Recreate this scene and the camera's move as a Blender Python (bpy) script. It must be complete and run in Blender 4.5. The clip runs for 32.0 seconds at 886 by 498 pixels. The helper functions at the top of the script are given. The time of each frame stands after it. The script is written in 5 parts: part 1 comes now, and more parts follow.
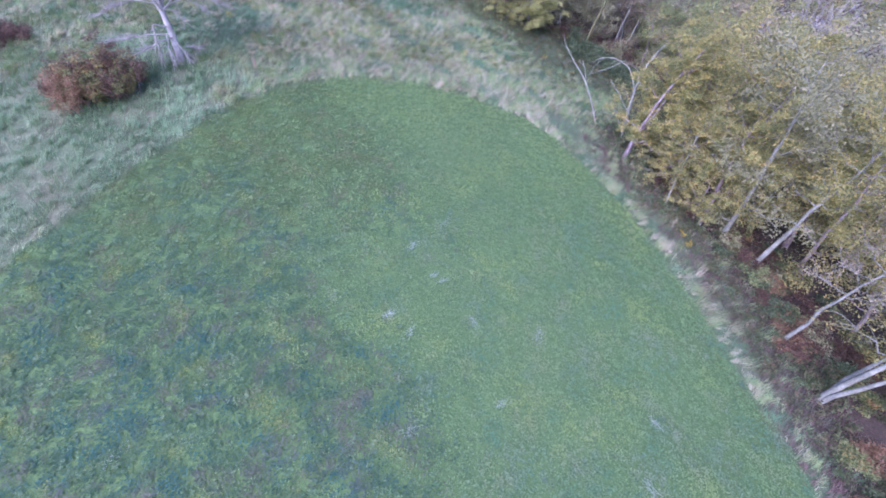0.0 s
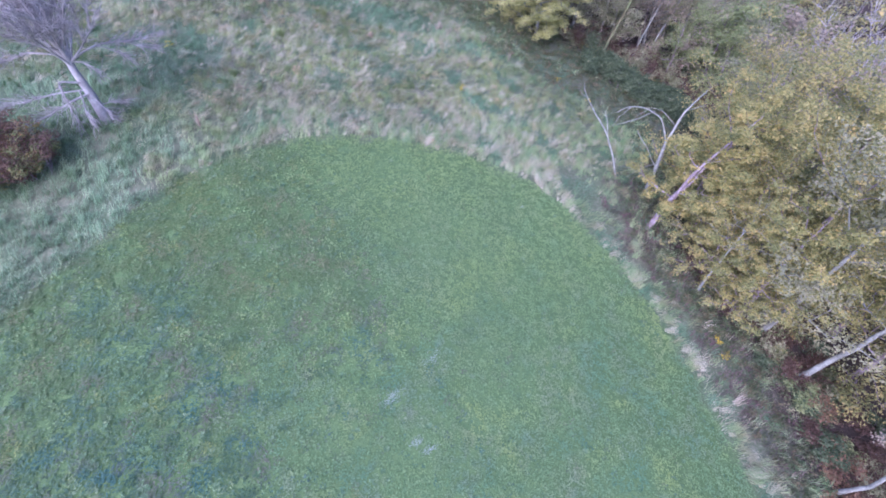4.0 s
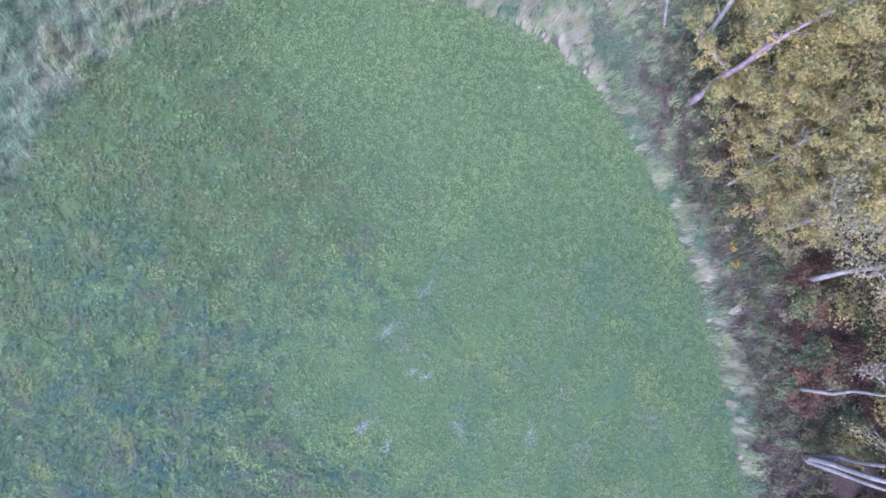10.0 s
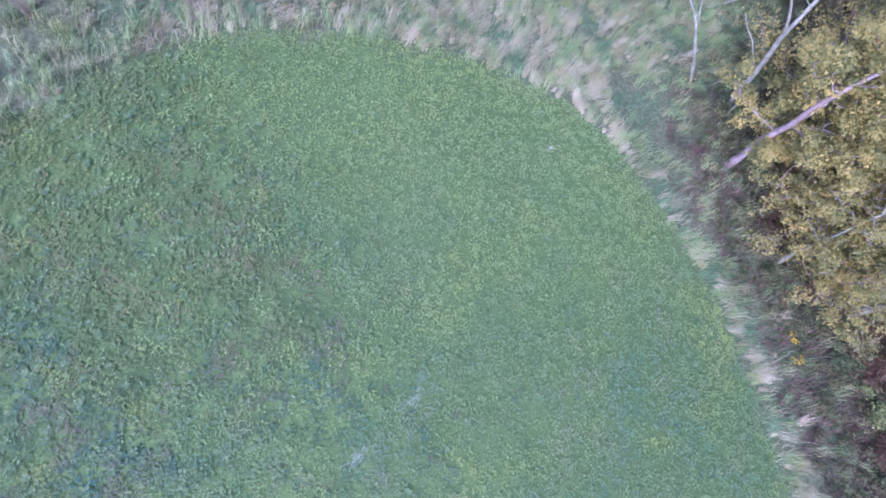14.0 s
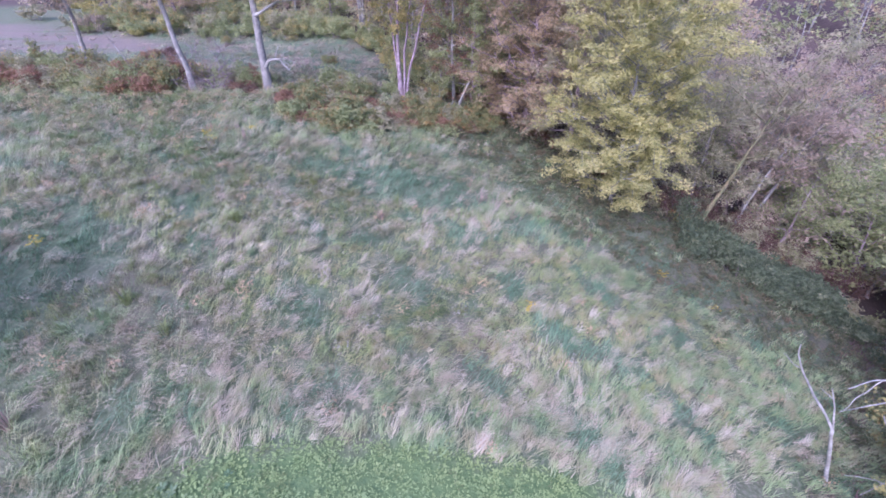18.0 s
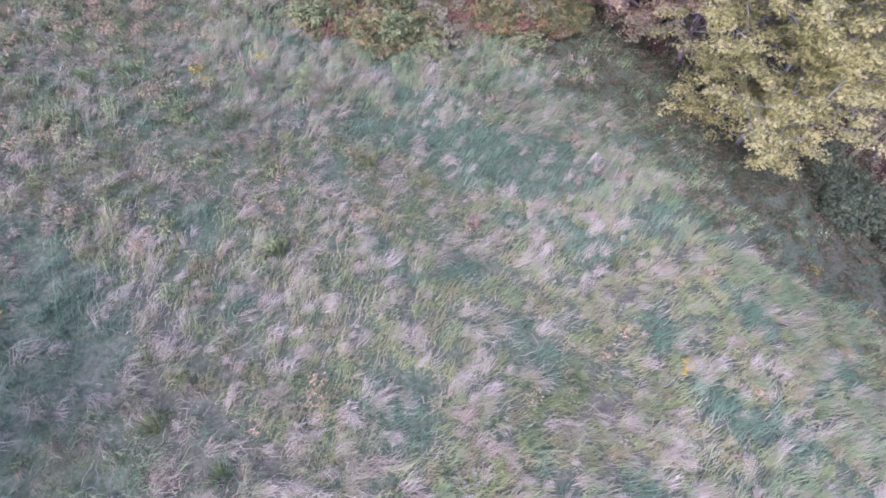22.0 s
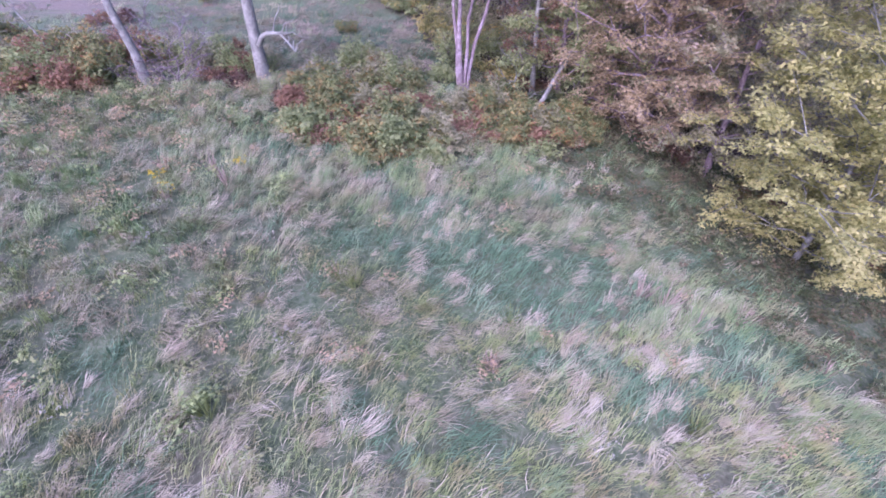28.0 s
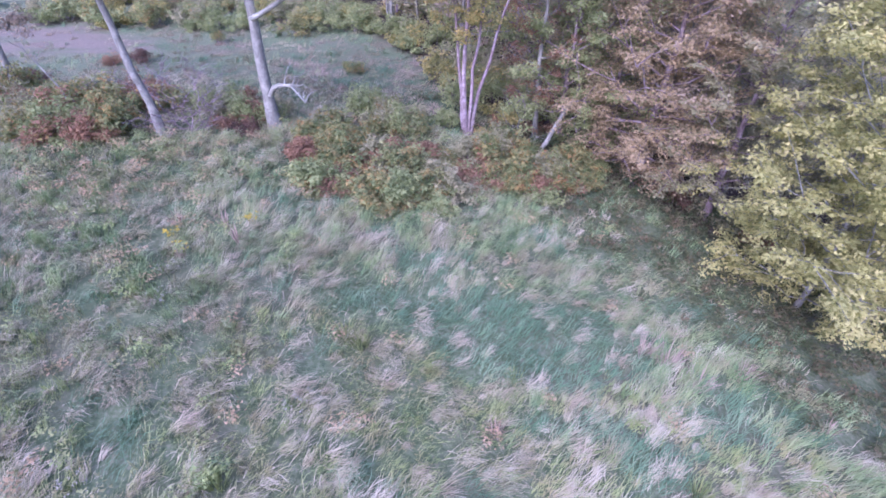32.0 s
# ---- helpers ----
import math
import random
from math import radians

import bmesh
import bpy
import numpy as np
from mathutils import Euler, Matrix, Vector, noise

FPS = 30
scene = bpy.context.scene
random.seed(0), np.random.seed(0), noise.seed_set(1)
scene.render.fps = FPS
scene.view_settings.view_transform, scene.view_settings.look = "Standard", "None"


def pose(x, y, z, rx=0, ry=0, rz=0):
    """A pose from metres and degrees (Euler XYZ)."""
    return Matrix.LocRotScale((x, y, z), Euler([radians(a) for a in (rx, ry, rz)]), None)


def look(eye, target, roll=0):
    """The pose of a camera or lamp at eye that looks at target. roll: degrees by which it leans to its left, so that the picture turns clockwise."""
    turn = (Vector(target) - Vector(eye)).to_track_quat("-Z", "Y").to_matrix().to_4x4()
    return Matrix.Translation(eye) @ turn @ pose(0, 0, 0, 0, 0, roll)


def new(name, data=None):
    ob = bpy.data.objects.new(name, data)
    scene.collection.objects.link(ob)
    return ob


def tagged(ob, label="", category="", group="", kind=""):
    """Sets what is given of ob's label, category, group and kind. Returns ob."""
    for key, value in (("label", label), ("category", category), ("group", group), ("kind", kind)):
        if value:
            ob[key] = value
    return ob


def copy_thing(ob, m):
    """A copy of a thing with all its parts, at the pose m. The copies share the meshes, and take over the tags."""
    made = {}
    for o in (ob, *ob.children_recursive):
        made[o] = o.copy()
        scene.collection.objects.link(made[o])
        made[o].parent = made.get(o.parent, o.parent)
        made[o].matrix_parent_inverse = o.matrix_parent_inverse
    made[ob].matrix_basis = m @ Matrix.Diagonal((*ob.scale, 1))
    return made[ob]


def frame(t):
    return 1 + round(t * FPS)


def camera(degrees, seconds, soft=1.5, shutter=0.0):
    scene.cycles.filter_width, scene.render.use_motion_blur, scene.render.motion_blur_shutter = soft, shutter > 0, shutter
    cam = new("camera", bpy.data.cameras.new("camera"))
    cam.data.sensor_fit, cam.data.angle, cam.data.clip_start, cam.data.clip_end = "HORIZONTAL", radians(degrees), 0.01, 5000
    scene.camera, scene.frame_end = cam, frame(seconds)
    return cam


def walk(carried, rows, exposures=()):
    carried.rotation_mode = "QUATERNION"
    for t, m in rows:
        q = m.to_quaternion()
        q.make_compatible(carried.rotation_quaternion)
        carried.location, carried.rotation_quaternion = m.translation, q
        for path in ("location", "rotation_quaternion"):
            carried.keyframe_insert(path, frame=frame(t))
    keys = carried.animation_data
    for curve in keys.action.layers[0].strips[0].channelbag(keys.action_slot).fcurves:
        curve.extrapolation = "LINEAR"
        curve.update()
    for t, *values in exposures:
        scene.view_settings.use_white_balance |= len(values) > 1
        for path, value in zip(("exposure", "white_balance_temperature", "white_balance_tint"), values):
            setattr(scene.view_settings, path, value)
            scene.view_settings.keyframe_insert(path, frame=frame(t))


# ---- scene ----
cam = camera(90.1, 32.0, soft=1.75)
PATH = [
    (0, (1.970, -4.238, 21.396), (1.873, -2.764, 20.048), -0.2),
    (0.5, (1.796, -3.394, 22.325), (1.697, -1.943, 20.953), -0.1),
    (1, (1.737, -2.557, 23.187), (1.636, -1.122, 21.797), -0.2),
    (1.5, (1.679, -1.268, 23.974), (1.578, 0.150, 22.568), -0.2),
    (2, (1.629, 0.712, 24.554), (1.528, 2.118, 23.135), -0.2),
    (2.5, (1.683, 3.012, 25.100), (1.578, 4.398, 23.663), -0.2),
    (4.5, (1.798, 10.741, 25.027), (1.731, 11.977, 23.456), 0.4),
    (5, (1.884, 11.803, 25.004), (1.825, 12.892, 23.327), 0.3),
    (5.5, (2.174, 12.709, 25.042), (2.115, 13.663, 23.285), -0.2),
    (6, (2.276, 13.344, 25.146), (2.222, 14.192, 23.336), -0.2),
    (6.5, (2.448, 13.794, 25.267), (2.392, 14.564, 23.422), -0.7),
    (7, (2.457, 14.151, 25.336), (2.406, 14.861, 23.467), -0.6),
    (7.5, (2.528, 14.522, 25.448), (2.475, 15.186, 23.561), -1.0),
    (8, (2.391, 15.017, 25.551), (2.342, 15.643, 23.652), -0.9),
    (8.5, (2.141, 15.811, 25.705), (2.096, 16.402, 23.796), -0.5),
    (9, (1.883, 16.802, 25.827), (1.845, 17.346, 23.903), -0.2),
    (9.5, (1.745, 17.782, 25.961), (1.709, 18.276, 24.023), -0.3),
    (10, (1.595, 18.795, 26.005), (1.562, 19.252, 24.058), -0.2),
    (10.5, (1.536, 19.725, 25.879), (1.507, 20.154, 23.926), -0.1),
    (11, (1.490, 20.424, 25.489), (1.463, 20.834, 23.532), 0.2),
    (11.5, (1.502, 20.959, 25.001), (1.476, 21.359, 23.042), 0.2),
    (12, (1.659, 21.205, 24.331), (1.627, 21.611, 22.374), -0.7),
    (12.5, (1.745, 21.522, 23.695), (1.711, 21.924, 21.736), -1.0),
    (13, (1.860, 21.665, 22.916), (1.820, 22.095, 20.963), -1.3),
    (13.5, (1.933, 21.799, 22.100), (1.883, 22.331, 20.173), -1.3),
    (14, (1.889, 21.906, 21.238), (1.827, 22.602, 19.364), -0.7),
    (14.5, (1.870, 22.199, 20.645), (1.788, 23.080, 18.851), -0.1),
    (15, (1.491, 22.411, 19.895), (1.404, 23.521, 18.233), 0.7),
    (15.5, (1.234, 23.048, 19.371), (1.126, 24.382, 17.885), 0.7),
    (17.5, (-1.135, 28.140, 20.181), (-1.281, 29.821, 19.107), 0.4),
    (18, (-2.016, 29.678, 20.420), (-2.162, 31.321, 19.288), 0.3),
    (18.5, (-3.155, 31.419, 20.669), (-3.290, 32.967, 19.409), 0.5),
    (19, (-4.435, 33.067, 20.678), (-4.552, 34.524, 19.313), 0.5),
    (19.5, (-5.569, 34.761, 20.982), (-5.674, 36.131, 19.529), 0.8),
    (20, (-6.560, 36.361, 21.189), (-6.655, 37.663, 19.674), 1.0),
    (20.5, (-7.406, 37.876, 21.371), (-7.485, 39.118, 19.805), 1.6),
    (21, (-8.082, 39.162, 21.505), (-8.151, 40.362, 19.907), 2.0),
    (21.5, (-8.485, 40.096, 21.544), (-8.556, 41.283, 19.936), 1.6),
    (22, (-8.780, 40.950, 21.673), (-8.849, 42.118, 20.051), 1.6),
    (22.5, (-8.993, 41.615, 21.854), (-9.058, 42.766, 20.220), 1.8),
    (23, (-9.107, 42.120, 21.993), (-9.173, 43.259, 20.350), 1.8),
    (23.5, (-9.109, 42.473, 22.094), (-9.180, 43.602, 20.444), 1.5),
    (24, (-9.090, 42.704, 22.126), (-9.166, 43.833, 20.477), 1.2),
    (24.5, (-9.172, 43.087, 21.989), (-9.245, 44.198, 20.327), 1.5),
    (26.5, (-8.684, 44.080, 18.216), (-8.806, 45.392, 16.712), -0.2),
    (27, (-8.690, 44.402, 17.793), (-8.824, 45.816, 16.385), -0.2),
    (27.5, (-8.811, 44.576, 17.929), (-8.946, 46.064, 16.600), 0.1),
    (28, (-8.923, 44.727, 18.266), (-9.063, 46.271, 17.003), 0.3),
    (28.5, (-8.951, 44.803, 18.753), (-9.097, 46.389, 17.543), 0.3),
    (29, (-9.012, 44.877, 19.356), (-9.164, 46.501, 18.198), 0.3),
    (29.5, (-9.032, 45.009, 19.686), (-9.193, 46.685, 18.607), 0.3),
    (30, (-9.079, 45.131, 19.914), (-9.242, 46.848, 18.901), 0.4),
    (30.5, (-9.074, 45.250, 19.952), (-9.242, 46.985, 18.971), 0.4),
    (31, (-9.105, 45.341, 19.991), (-9.269, 47.041, 18.949), 0.4),
    (31.5, (-9.118, 45.367, 19.913), (-9.277, 47.008, 18.781), 0.3),
    (32, (-9.080, 45.430, 19.919), (-9.239, 47.019, 18.715), 0.2),
]
walk(cam, [(t, look(eye, target, roll)) for t, eye, target, roll in PATH], exposures=[(0, 1.41, 4910, 52), (15, 1.42, 4920, 52), (18, 1.46, 5100, 62), (19, 1.42, 5200, 64), (24, 1.39, 5230, 66), (28, 1.46, 5150, 67), (30, 1.52, 4920, 63), (32, 1.51, 4970, 61)])

# ---- light ----
world = bpy.data.worlds.new("world")
scene.world = world
world.use_nodes = True
wn = world.node_tree.nodes
sky = wn.new("ShaderNodeTexSky")
sky.sky_type = "NISHITA"
sky.sun_disc = False
SUN_EL, SUN_AZ = radians(43), radians(206)
sky.sun_elevation, sky.sun_rotation = SUN_EL, SUN_AZ
sky.air_density, sky.dust_density, sky.ozone_density = 1.0, 3.0, 1.0
world.node_tree.links.new(sky.outputs[0], wn["Background"].inputs[0])
wn["Background"].inputs[1].default_value = 0.15
sun = new("sun", bpy.data.lights.new("sun", "SUN"))
sun.data.energy, sun.data.angle, sun.data.color = 1.0, radians(45), (1.0, 0.97, 0.94)
sun.matrix_world = look((0, 0, 0), (-math.sin(SUN_AZ) * math.cos(SUN_EL), -math.cos(SUN_AZ) * math.cos(SUN_EL), -math.sin(SUN_EL)))


# ---- materials ----
def nodes_of(name):
    m = bpy.data.materials.new(name)
    m.use_nodes = True
    nt = m.node_tree
    b = nt.nodes["Principled BSDF"]
    return m, nt, b


def ramp(nt, fac, stops):
    r = nt.nodes.new("ShaderNodeValToRGB")
    e = r.color_ramp.elements
    while len(e) < len(stops):
        e.new(0.5)
    for el, (p, c) in zip(e, stops):
        el.position, el.color = p, (*c, 1)
    nt.links.new(fac, r.inputs[0])
    return r.outputs[0]


def noise_fac(nt, scale, detail=4.0, rough=0.6, stretch=None):
    tc = nt.nodes.new("ShaderNodeTexCoord")
    n = nt.nodes.new("ShaderNodeTexNoise")
    n.inputs["Scale"].default_value = scale
    n.inputs["Detail"].default_value = detail
    n.inputs["Roughness"].default_value = rough
    src = tc.outputs["Object"]
    if stretch:
        mp = nt.nodes.new("ShaderNodeMapping")
        mp.inputs["Scale"].default_value = stretch
        nt.links.new(src, mp.inputs[0])
        src = mp.outputs[0]
    nt.links.new(src, n.inputs["Vector"])
    return n.outputs["Fac"]


def mix_col(nt, fac, a, b, kind="MIX"):
    m = nt.nodes.new("ShaderNodeMix")
    m.data_type, m.blend_type = "RGBA", kind
    for val, sock in ((fac, m.inputs[0]), (a, m.inputs[6]), (b, m.inputs[7])):
        if isinstance(val, (int, float)):
            sock.default_value = val
        elif isinstance(val, tuple):
            sock.default_value = (*val, 1)
        else:
            nt.links.new(val, sock)
    return m.outputs[2]


def math_node(nt, op, a, b=0.5):
    m = nt.nodes.new("ShaderNodeMath")
    m.operation = op
    m.use_clamp = True
    for val, sock in ((a, m.inputs[0]), (b, m.inputs[1])):
        if isinstance(val, (int, float)):
            sock.default_value = val
        else:
            nt.links.new(val, sock)
    return m.outputs[0]


def foliage(name, stops, trans=0.45, rough=0.65, patch=0.25, patch_amount=0.5, tints=None, tint_scale=0.3, share=None):
    """Leaves or blades: each clump (mesh attribute "tone") and each island takes a colour of its own, pushed by a slow noise over the plants;
    tints: more colours that come up in soft patches; share: a named mesh attribute that brings in another colour."""
    m, nt, b = nodes_of(name)
    geo = nt.nodes.new("ShaderNodeNewGeometry")
    slow = noise_fac(nt, patch, 3.0)
    slow = math_node(nt, "MULTIPLY", math_node(nt, "SUBTRACT", slow, 0.28), 2.2)
    mx = nt.nodes.new("ShaderNodeMix")
    mx.inputs[0].default_value = patch_amount
    tone = nt.nodes.new("ShaderNodeAttribute")
    tone.attribute_name = "tone"
    own = nt.nodes.new("ShaderNodeMix")
    own.inputs[0].default_value = 0.6
    nt.links.new(geo.outputs["Random Per Island"], own.inputs[2])
    nt.links.new(tone.outputs["Fac"], own.inputs[3])
    nt.links.new(own.outputs[0], mx.inputs[2])
    nt.links.new(slow, mx.inputs[3])
    col = ramp(nt, mx.outputs[0], stops)
    for k, (tint, gain) in enumerate(tints or ()):
        f = noise_fac(nt, tint_scale * (1 + 0.4 * k), 2.0, 0.6, (1 + 0.1 * k, 1.3 - 0.2 * k, 1))
        f = math_node(nt, "MULTIPLY", math_node(nt, "SUBTRACT", f, 0.47), gain)
        col = mix_col(nt, f, col, mix_col(nt, 0.65, col, tint))
    if share:
        at = nt.nodes.new("ShaderNodeAttribute")
        at.attribute_name = share[0]
        col = mix_col(nt, at.outputs["Fac"], col, mix_col(nt, 0.75, col, share[1]))
    nt.links.new(col, b.inputs["Base Color"])
    b.inputs["Roughness"].default_value = rough
    b.inputs["Specular IOR Level"].default_value = 0.25
    t = nt.nodes.new("ShaderNodeBsdfTranslucent")
    nt.links.new(col, t.inputs[0])
    mix = nt.nodes.new("ShaderNodeMixShader")
    mix.inputs[0].default_value = trans
    out = nt.nodes["Material Output"]
    nt.links.new(b.outputs[0], mix.inputs[1])
    nt.links.new(t.outputs[0], mix.inputs[2])
    nt.links.new(mix.outputs[0], out.inputs[0])
    return m


def bark(name, dark, light, lichen):
    m, nt, b = nodes_of(name)
    f = noise_fac(nt, 6.0, 6.0, 0.65, (3, 3, 0.5))
    col = ramp(nt, f, [(0.3, dark), (0.65, light)])
    g = noise_fac(nt, 1.3, 4.0, 0.7)
    g = math_node(nt, "MULTIPLY", math_node(nt, "SUBTRACT", g, 0.48), 6.0)
    col = mix_col(nt, g, col, lichen)
    nt.links.new(col, b.inputs["Base Color"])
    b.inputs["Roughness"].default_value = 0.9
    bp = nt.nodes.new("ShaderNodeBump")
    bp.inputs["Strength"].default_value, bp.inputs["Distance"].default_value = 0.6, 0.03
    nt.links.new(f, bp.inputs["Height"])
    nt.links.new(bp.outputs[0], b.inputs["Normal"])
    return m


M_BARK_GREY = bark("bark_grey", (0.103, 0.107, 0.077), (0.224, 0.237, 0.176), (0.310, 0.327, 0.249))
M_BARK_BROWN = bark("bark_brown", (0.10, 0.08, 0.07), (0.27, 0.22, 0.20), (0.36, 0.32, 0.30))
M_BARK_DEAD = bark("bark_dead", (0.123, 0.131, 0.098), (0.271, 0.291, 0.217), (0.361, 0.385, 0.295))
M_BARK_SILVER = bark("bark_silver", (0.190, 0.179, 0.157), (0.347, 0.335, 0.280), (0.447, 0.436, 0.369))
M_BARK_IVY = bark("bark_ivy", (0.06, 0.08, 0.03), (0.20, 0.18, 0.08), (0.12, 0.16, 0.05))
M_YELLOW = foliage("leaf_yellow", [(0.05, (0.216, 0.248, 0.084)), (0.35, (0.375, 0.394, 0.128)), (0.7, (0.511, 0.506, 0.175)), (0.95, (0.614, 0.562, 0.230))], patch=0.7, patch_amount=0.3)
M_YGREEN = foliage("leaf_yellow_green", [(0.05, (0.109, 0.150, 0.058)), (0.30, (0.223, 0.255, 0.087)), (0.55, (0.405, 0.385, 0.118)), (0.80, (0.561, 0.455, 0.146)), (0.97, (0.540, 0.310, 0.112))], patch=0.8, patch_amount=0.45)
# olive, green, russet and dull leaves lightened to stand for haze over far woods
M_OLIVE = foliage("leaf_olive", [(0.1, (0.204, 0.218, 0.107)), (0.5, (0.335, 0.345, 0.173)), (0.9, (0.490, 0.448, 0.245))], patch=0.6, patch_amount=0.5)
M_GREEN = foliage("leaf_green", [(0.1, (0.174, 0.233, 0.081)), (0.5, (0.293, 0.358, 0.135)), (0.9, (0.454, 0.464, 0.184))], patch=0.8, patch_amount=0.4)
M_RUSSET = foliage("leaf_russet", [(0.05, (0.247, 0.215, 0.104)), (0.4, (0.391, 0.329, 0.162)), (0.75, (0.522, 0.430, 0.232)), (0.97, (0.391, 0.416, 0.168))], patch=0.7, patch_amount=0.5)
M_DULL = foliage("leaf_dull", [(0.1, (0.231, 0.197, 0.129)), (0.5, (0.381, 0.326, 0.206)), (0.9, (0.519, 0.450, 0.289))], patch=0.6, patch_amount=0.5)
M_BRAMBLE = foliage("leaf_bramble", [(0.05, (0.09, 0.135, 0.045)), (0.35, (0.18, 0.235, 0.08)), (0.55, (0.28, 0.31, 0.11)), (0.70, (0.40, 0.30, 0.09)), (0.82, (0.37, 0.20, 0.08)), (0.95, (0.27, 0.105, 0.065))], patch=1.2, patch_amount=0.35, tints=(((0.34, 0.19, 0.08), 2.0), ((0.16, 0.22, 0.08), 4.0)), tint_scale=1.1)
M_REDBUSH = foliage("leaf_red_bush", [(0.05, (0.14, 0.095, 0.058)), (0.35, (0.26, 0.17, 0.09)), (0.6, (0.33, 0.20, 0.105)), (0.8, (0.22, 0.25, 0.10)), (0.97, (0.40, 0.31, 0.15))], patch=1.4, patch_amount=0.4)
M_MAROON = foliage("leaf_maroon", [(0.05, (0.082, 0.058, 0.039)), (0.4, (0.146, 0.099, 0.062)), (0.7, (0.202, 0.133, 0.084)), (0.86, (0.163, 0.172, 0.077)), (0.98, (0.267, 0.206, 0.112))], patch=0.9, patch_amount=0.45)
M_DARKSHRUB = foliage("leaf_dark_shrub", [(0.1, (0.050, 0.078, 0.038)), (0.45, (0.110, 0.160, 0.072)), (0.75, (0.200, 0.250, 0.115)), (0.95, (0.330, 0.360, 0.180))], patch=1.3, patch_amount=0.35)
M_CLEARING = foliage("grass_clearing", [(0.05, (0.15, 0.14, 0.085)), (0.35, (0.27, 0.245, 0.15)), (0.65, (0.35, 0.31, 0.195)), (0.95, (0.46, 0.42, 0.28))], trans=0.2, patch=0.35, patch_amount=0.4, tints=(((0.24, 0.27, 0.12), 6.0), ((0.38, 0.29, 0.21), 5.0)), tint_scale=0.14)
M_STRAW = foliage("grass_straw", [(0.05, (0.207, 0.229, 0.114)), (0.3, (0.372, 0.376, 0.218)), (0.65, (0.505, 0.490, 0.317)), (0.95, (0.651, 0.615, 0.416))], trans=0.2, patch=0.6, patch_amount=0.25, tints=(((0.372, 0.302, 0.179), 5.0), ((0.350, 0.376, 0.169), 4.0)), tint_scale=0.8)
# darkest stop paints in the shade of the gaps between tussocks
M_GRASS = foliage("grass_green", [(0.05, (0.047, 0.093, 0.033)), (0.3, (0.175, 0.290, 0.104)), (0.6, (0.269, 0.385, 0.149)), (0.82, (0.377, 0.445, 0.199)), (0.97, (0.488, 0.523, 0.299))], trans=0.2, patch=0.22, patch_amount=0.25, tints=(((0.295, 0.366, 0.138), 5.0), ((0.359, 0.301, 0.169), 6.0), ((0.119, 0.222, 0.100), 4.5)), tint_scale=0.5)
M_OLIVEGRASS = foliage("grass_olive", [(0.05, (0.101, 0.167, 0.049)), (0.3, (0.222, 0.306, 0.093)), (0.6, (0.323, 0.400, 0.137)), (0.85, (0.434, 0.467, 0.205)), (0.97, (0.525, 0.533, 0.293))], trans=0.25, patch=0.5, patch_amount=0.4, tints=(((0.353, 0.433, 0.137), 6.0), ((0.373, 0.300, 0.156), 6.0), ((0.142, 0.245, 0.088), 4.0)), tint_scale=0.7)
M_LUSH = foliage("grass_lush", [(0.05, (0.066, 0.147, 0.066)), (0.5, (0.130, 0.245, 0.112)), (0.95, (0.261, 0.358, 0.181))], trans=0.2, patch=0.3, patch_amount=0.3)
M_SOFT = foliage("grass_soft", [(0.05, (0.102, 0.194, 0.088)), (0.5, (0.199, 0.323, 0.150)), (0.95, (0.401, 0.473, 0.244))], trans=0.2, patch=0.3, patch_amount=0.3)
M_CLOVER = foliage("clover", [(0.05, (0.082, 0.160, 0.055)), (0.35, (0.124, 0.221, 0.075)), (0.65, (0.163, 0.267, 0.093)), (0.95, (0.220, 0.330, 0.130))], trans=0.2, patch=0.6, patch_amount=0.2, tints=(((0.253, 0.339, 0.085), 5.0), ((0.084, 0.196, 0.104), 6.0), ((0.210, 0.247, 0.130), 4.0)), tint_scale=0.22, share=("fresh", (0.226, 0.333, 0.097)))
M_BROAD = foliage("broad_weed", [(0.05, (0.06, 0.125, 0.05)), (0.5, (0.11, 0.195, 0.075)), (0.9, (0.20, 0.275, 0.12))], trans=0.2, patch=0.4, patch_amount=0.3)
M_WEEDY = foliage("clover_weedy", [(0.05, (0.032, 0.075, 0.035)), (0.35, (0.060, 0.123, 0.054)), (0.65, (0.092, 0.166, 0.072)), (0.95, (0.151, 0.234, 0.105))], trans=0.2, patch=0.7, patch_amount=0.2, tints=(((0.047, 0.136, 0.099), 8.0), ((0.166, 0.156, 0.094), 5.0)), tint_scale=0.34, share=("fresh", (0.250, 0.312, 0.064)))
M_WEED = foliage("weed_brown", [(0.05, (0.051, 0.047, 0.035)), (0.35, (0.100, 0.086, 0.057)), (0.65, (0.165, 0.112, 0.086)), (0.95, (0.270, 0.193, 0.157))], trans=0.1, patch=0.7, patch_amount=0.35, tints=(((0.100, 0.135, 0.076), 5.0),), tint_scale=0.5)
M_STALK = foliage("stalk_dry", [(0.1, (0.24, 0.18, 0.12)), (0.6, (0.40, 0.32, 0.23)), (0.95, (0.52, 0.45, 0.34))], trans=0.1)
M_GREENWEED = foliage("weed_green", [(0.1, (0.14, 0.20, 0.06)), (0.6, (0.26, 0.32, 0.10)), (0.95, (0.38, 0.42, 0.15))])
M_EDGE = foliage("edge_weed", [(0.05, (0.055, 0.08, 0.032)), (0.4, (0.11, 0.145, 0.058)), (0.65, (0.155, 0.17, 0.076)), (0.85, (0.225, 0.19, 0.105)), (0.97, (0.34, 0.34, 0.15))], patch=1.6, patch_amount=0.3, tints=(((0.11, 0.18, 0.07), 6.0), ((0.23, 0.165, 0.09), 5.0)), tint_scale=0.8)
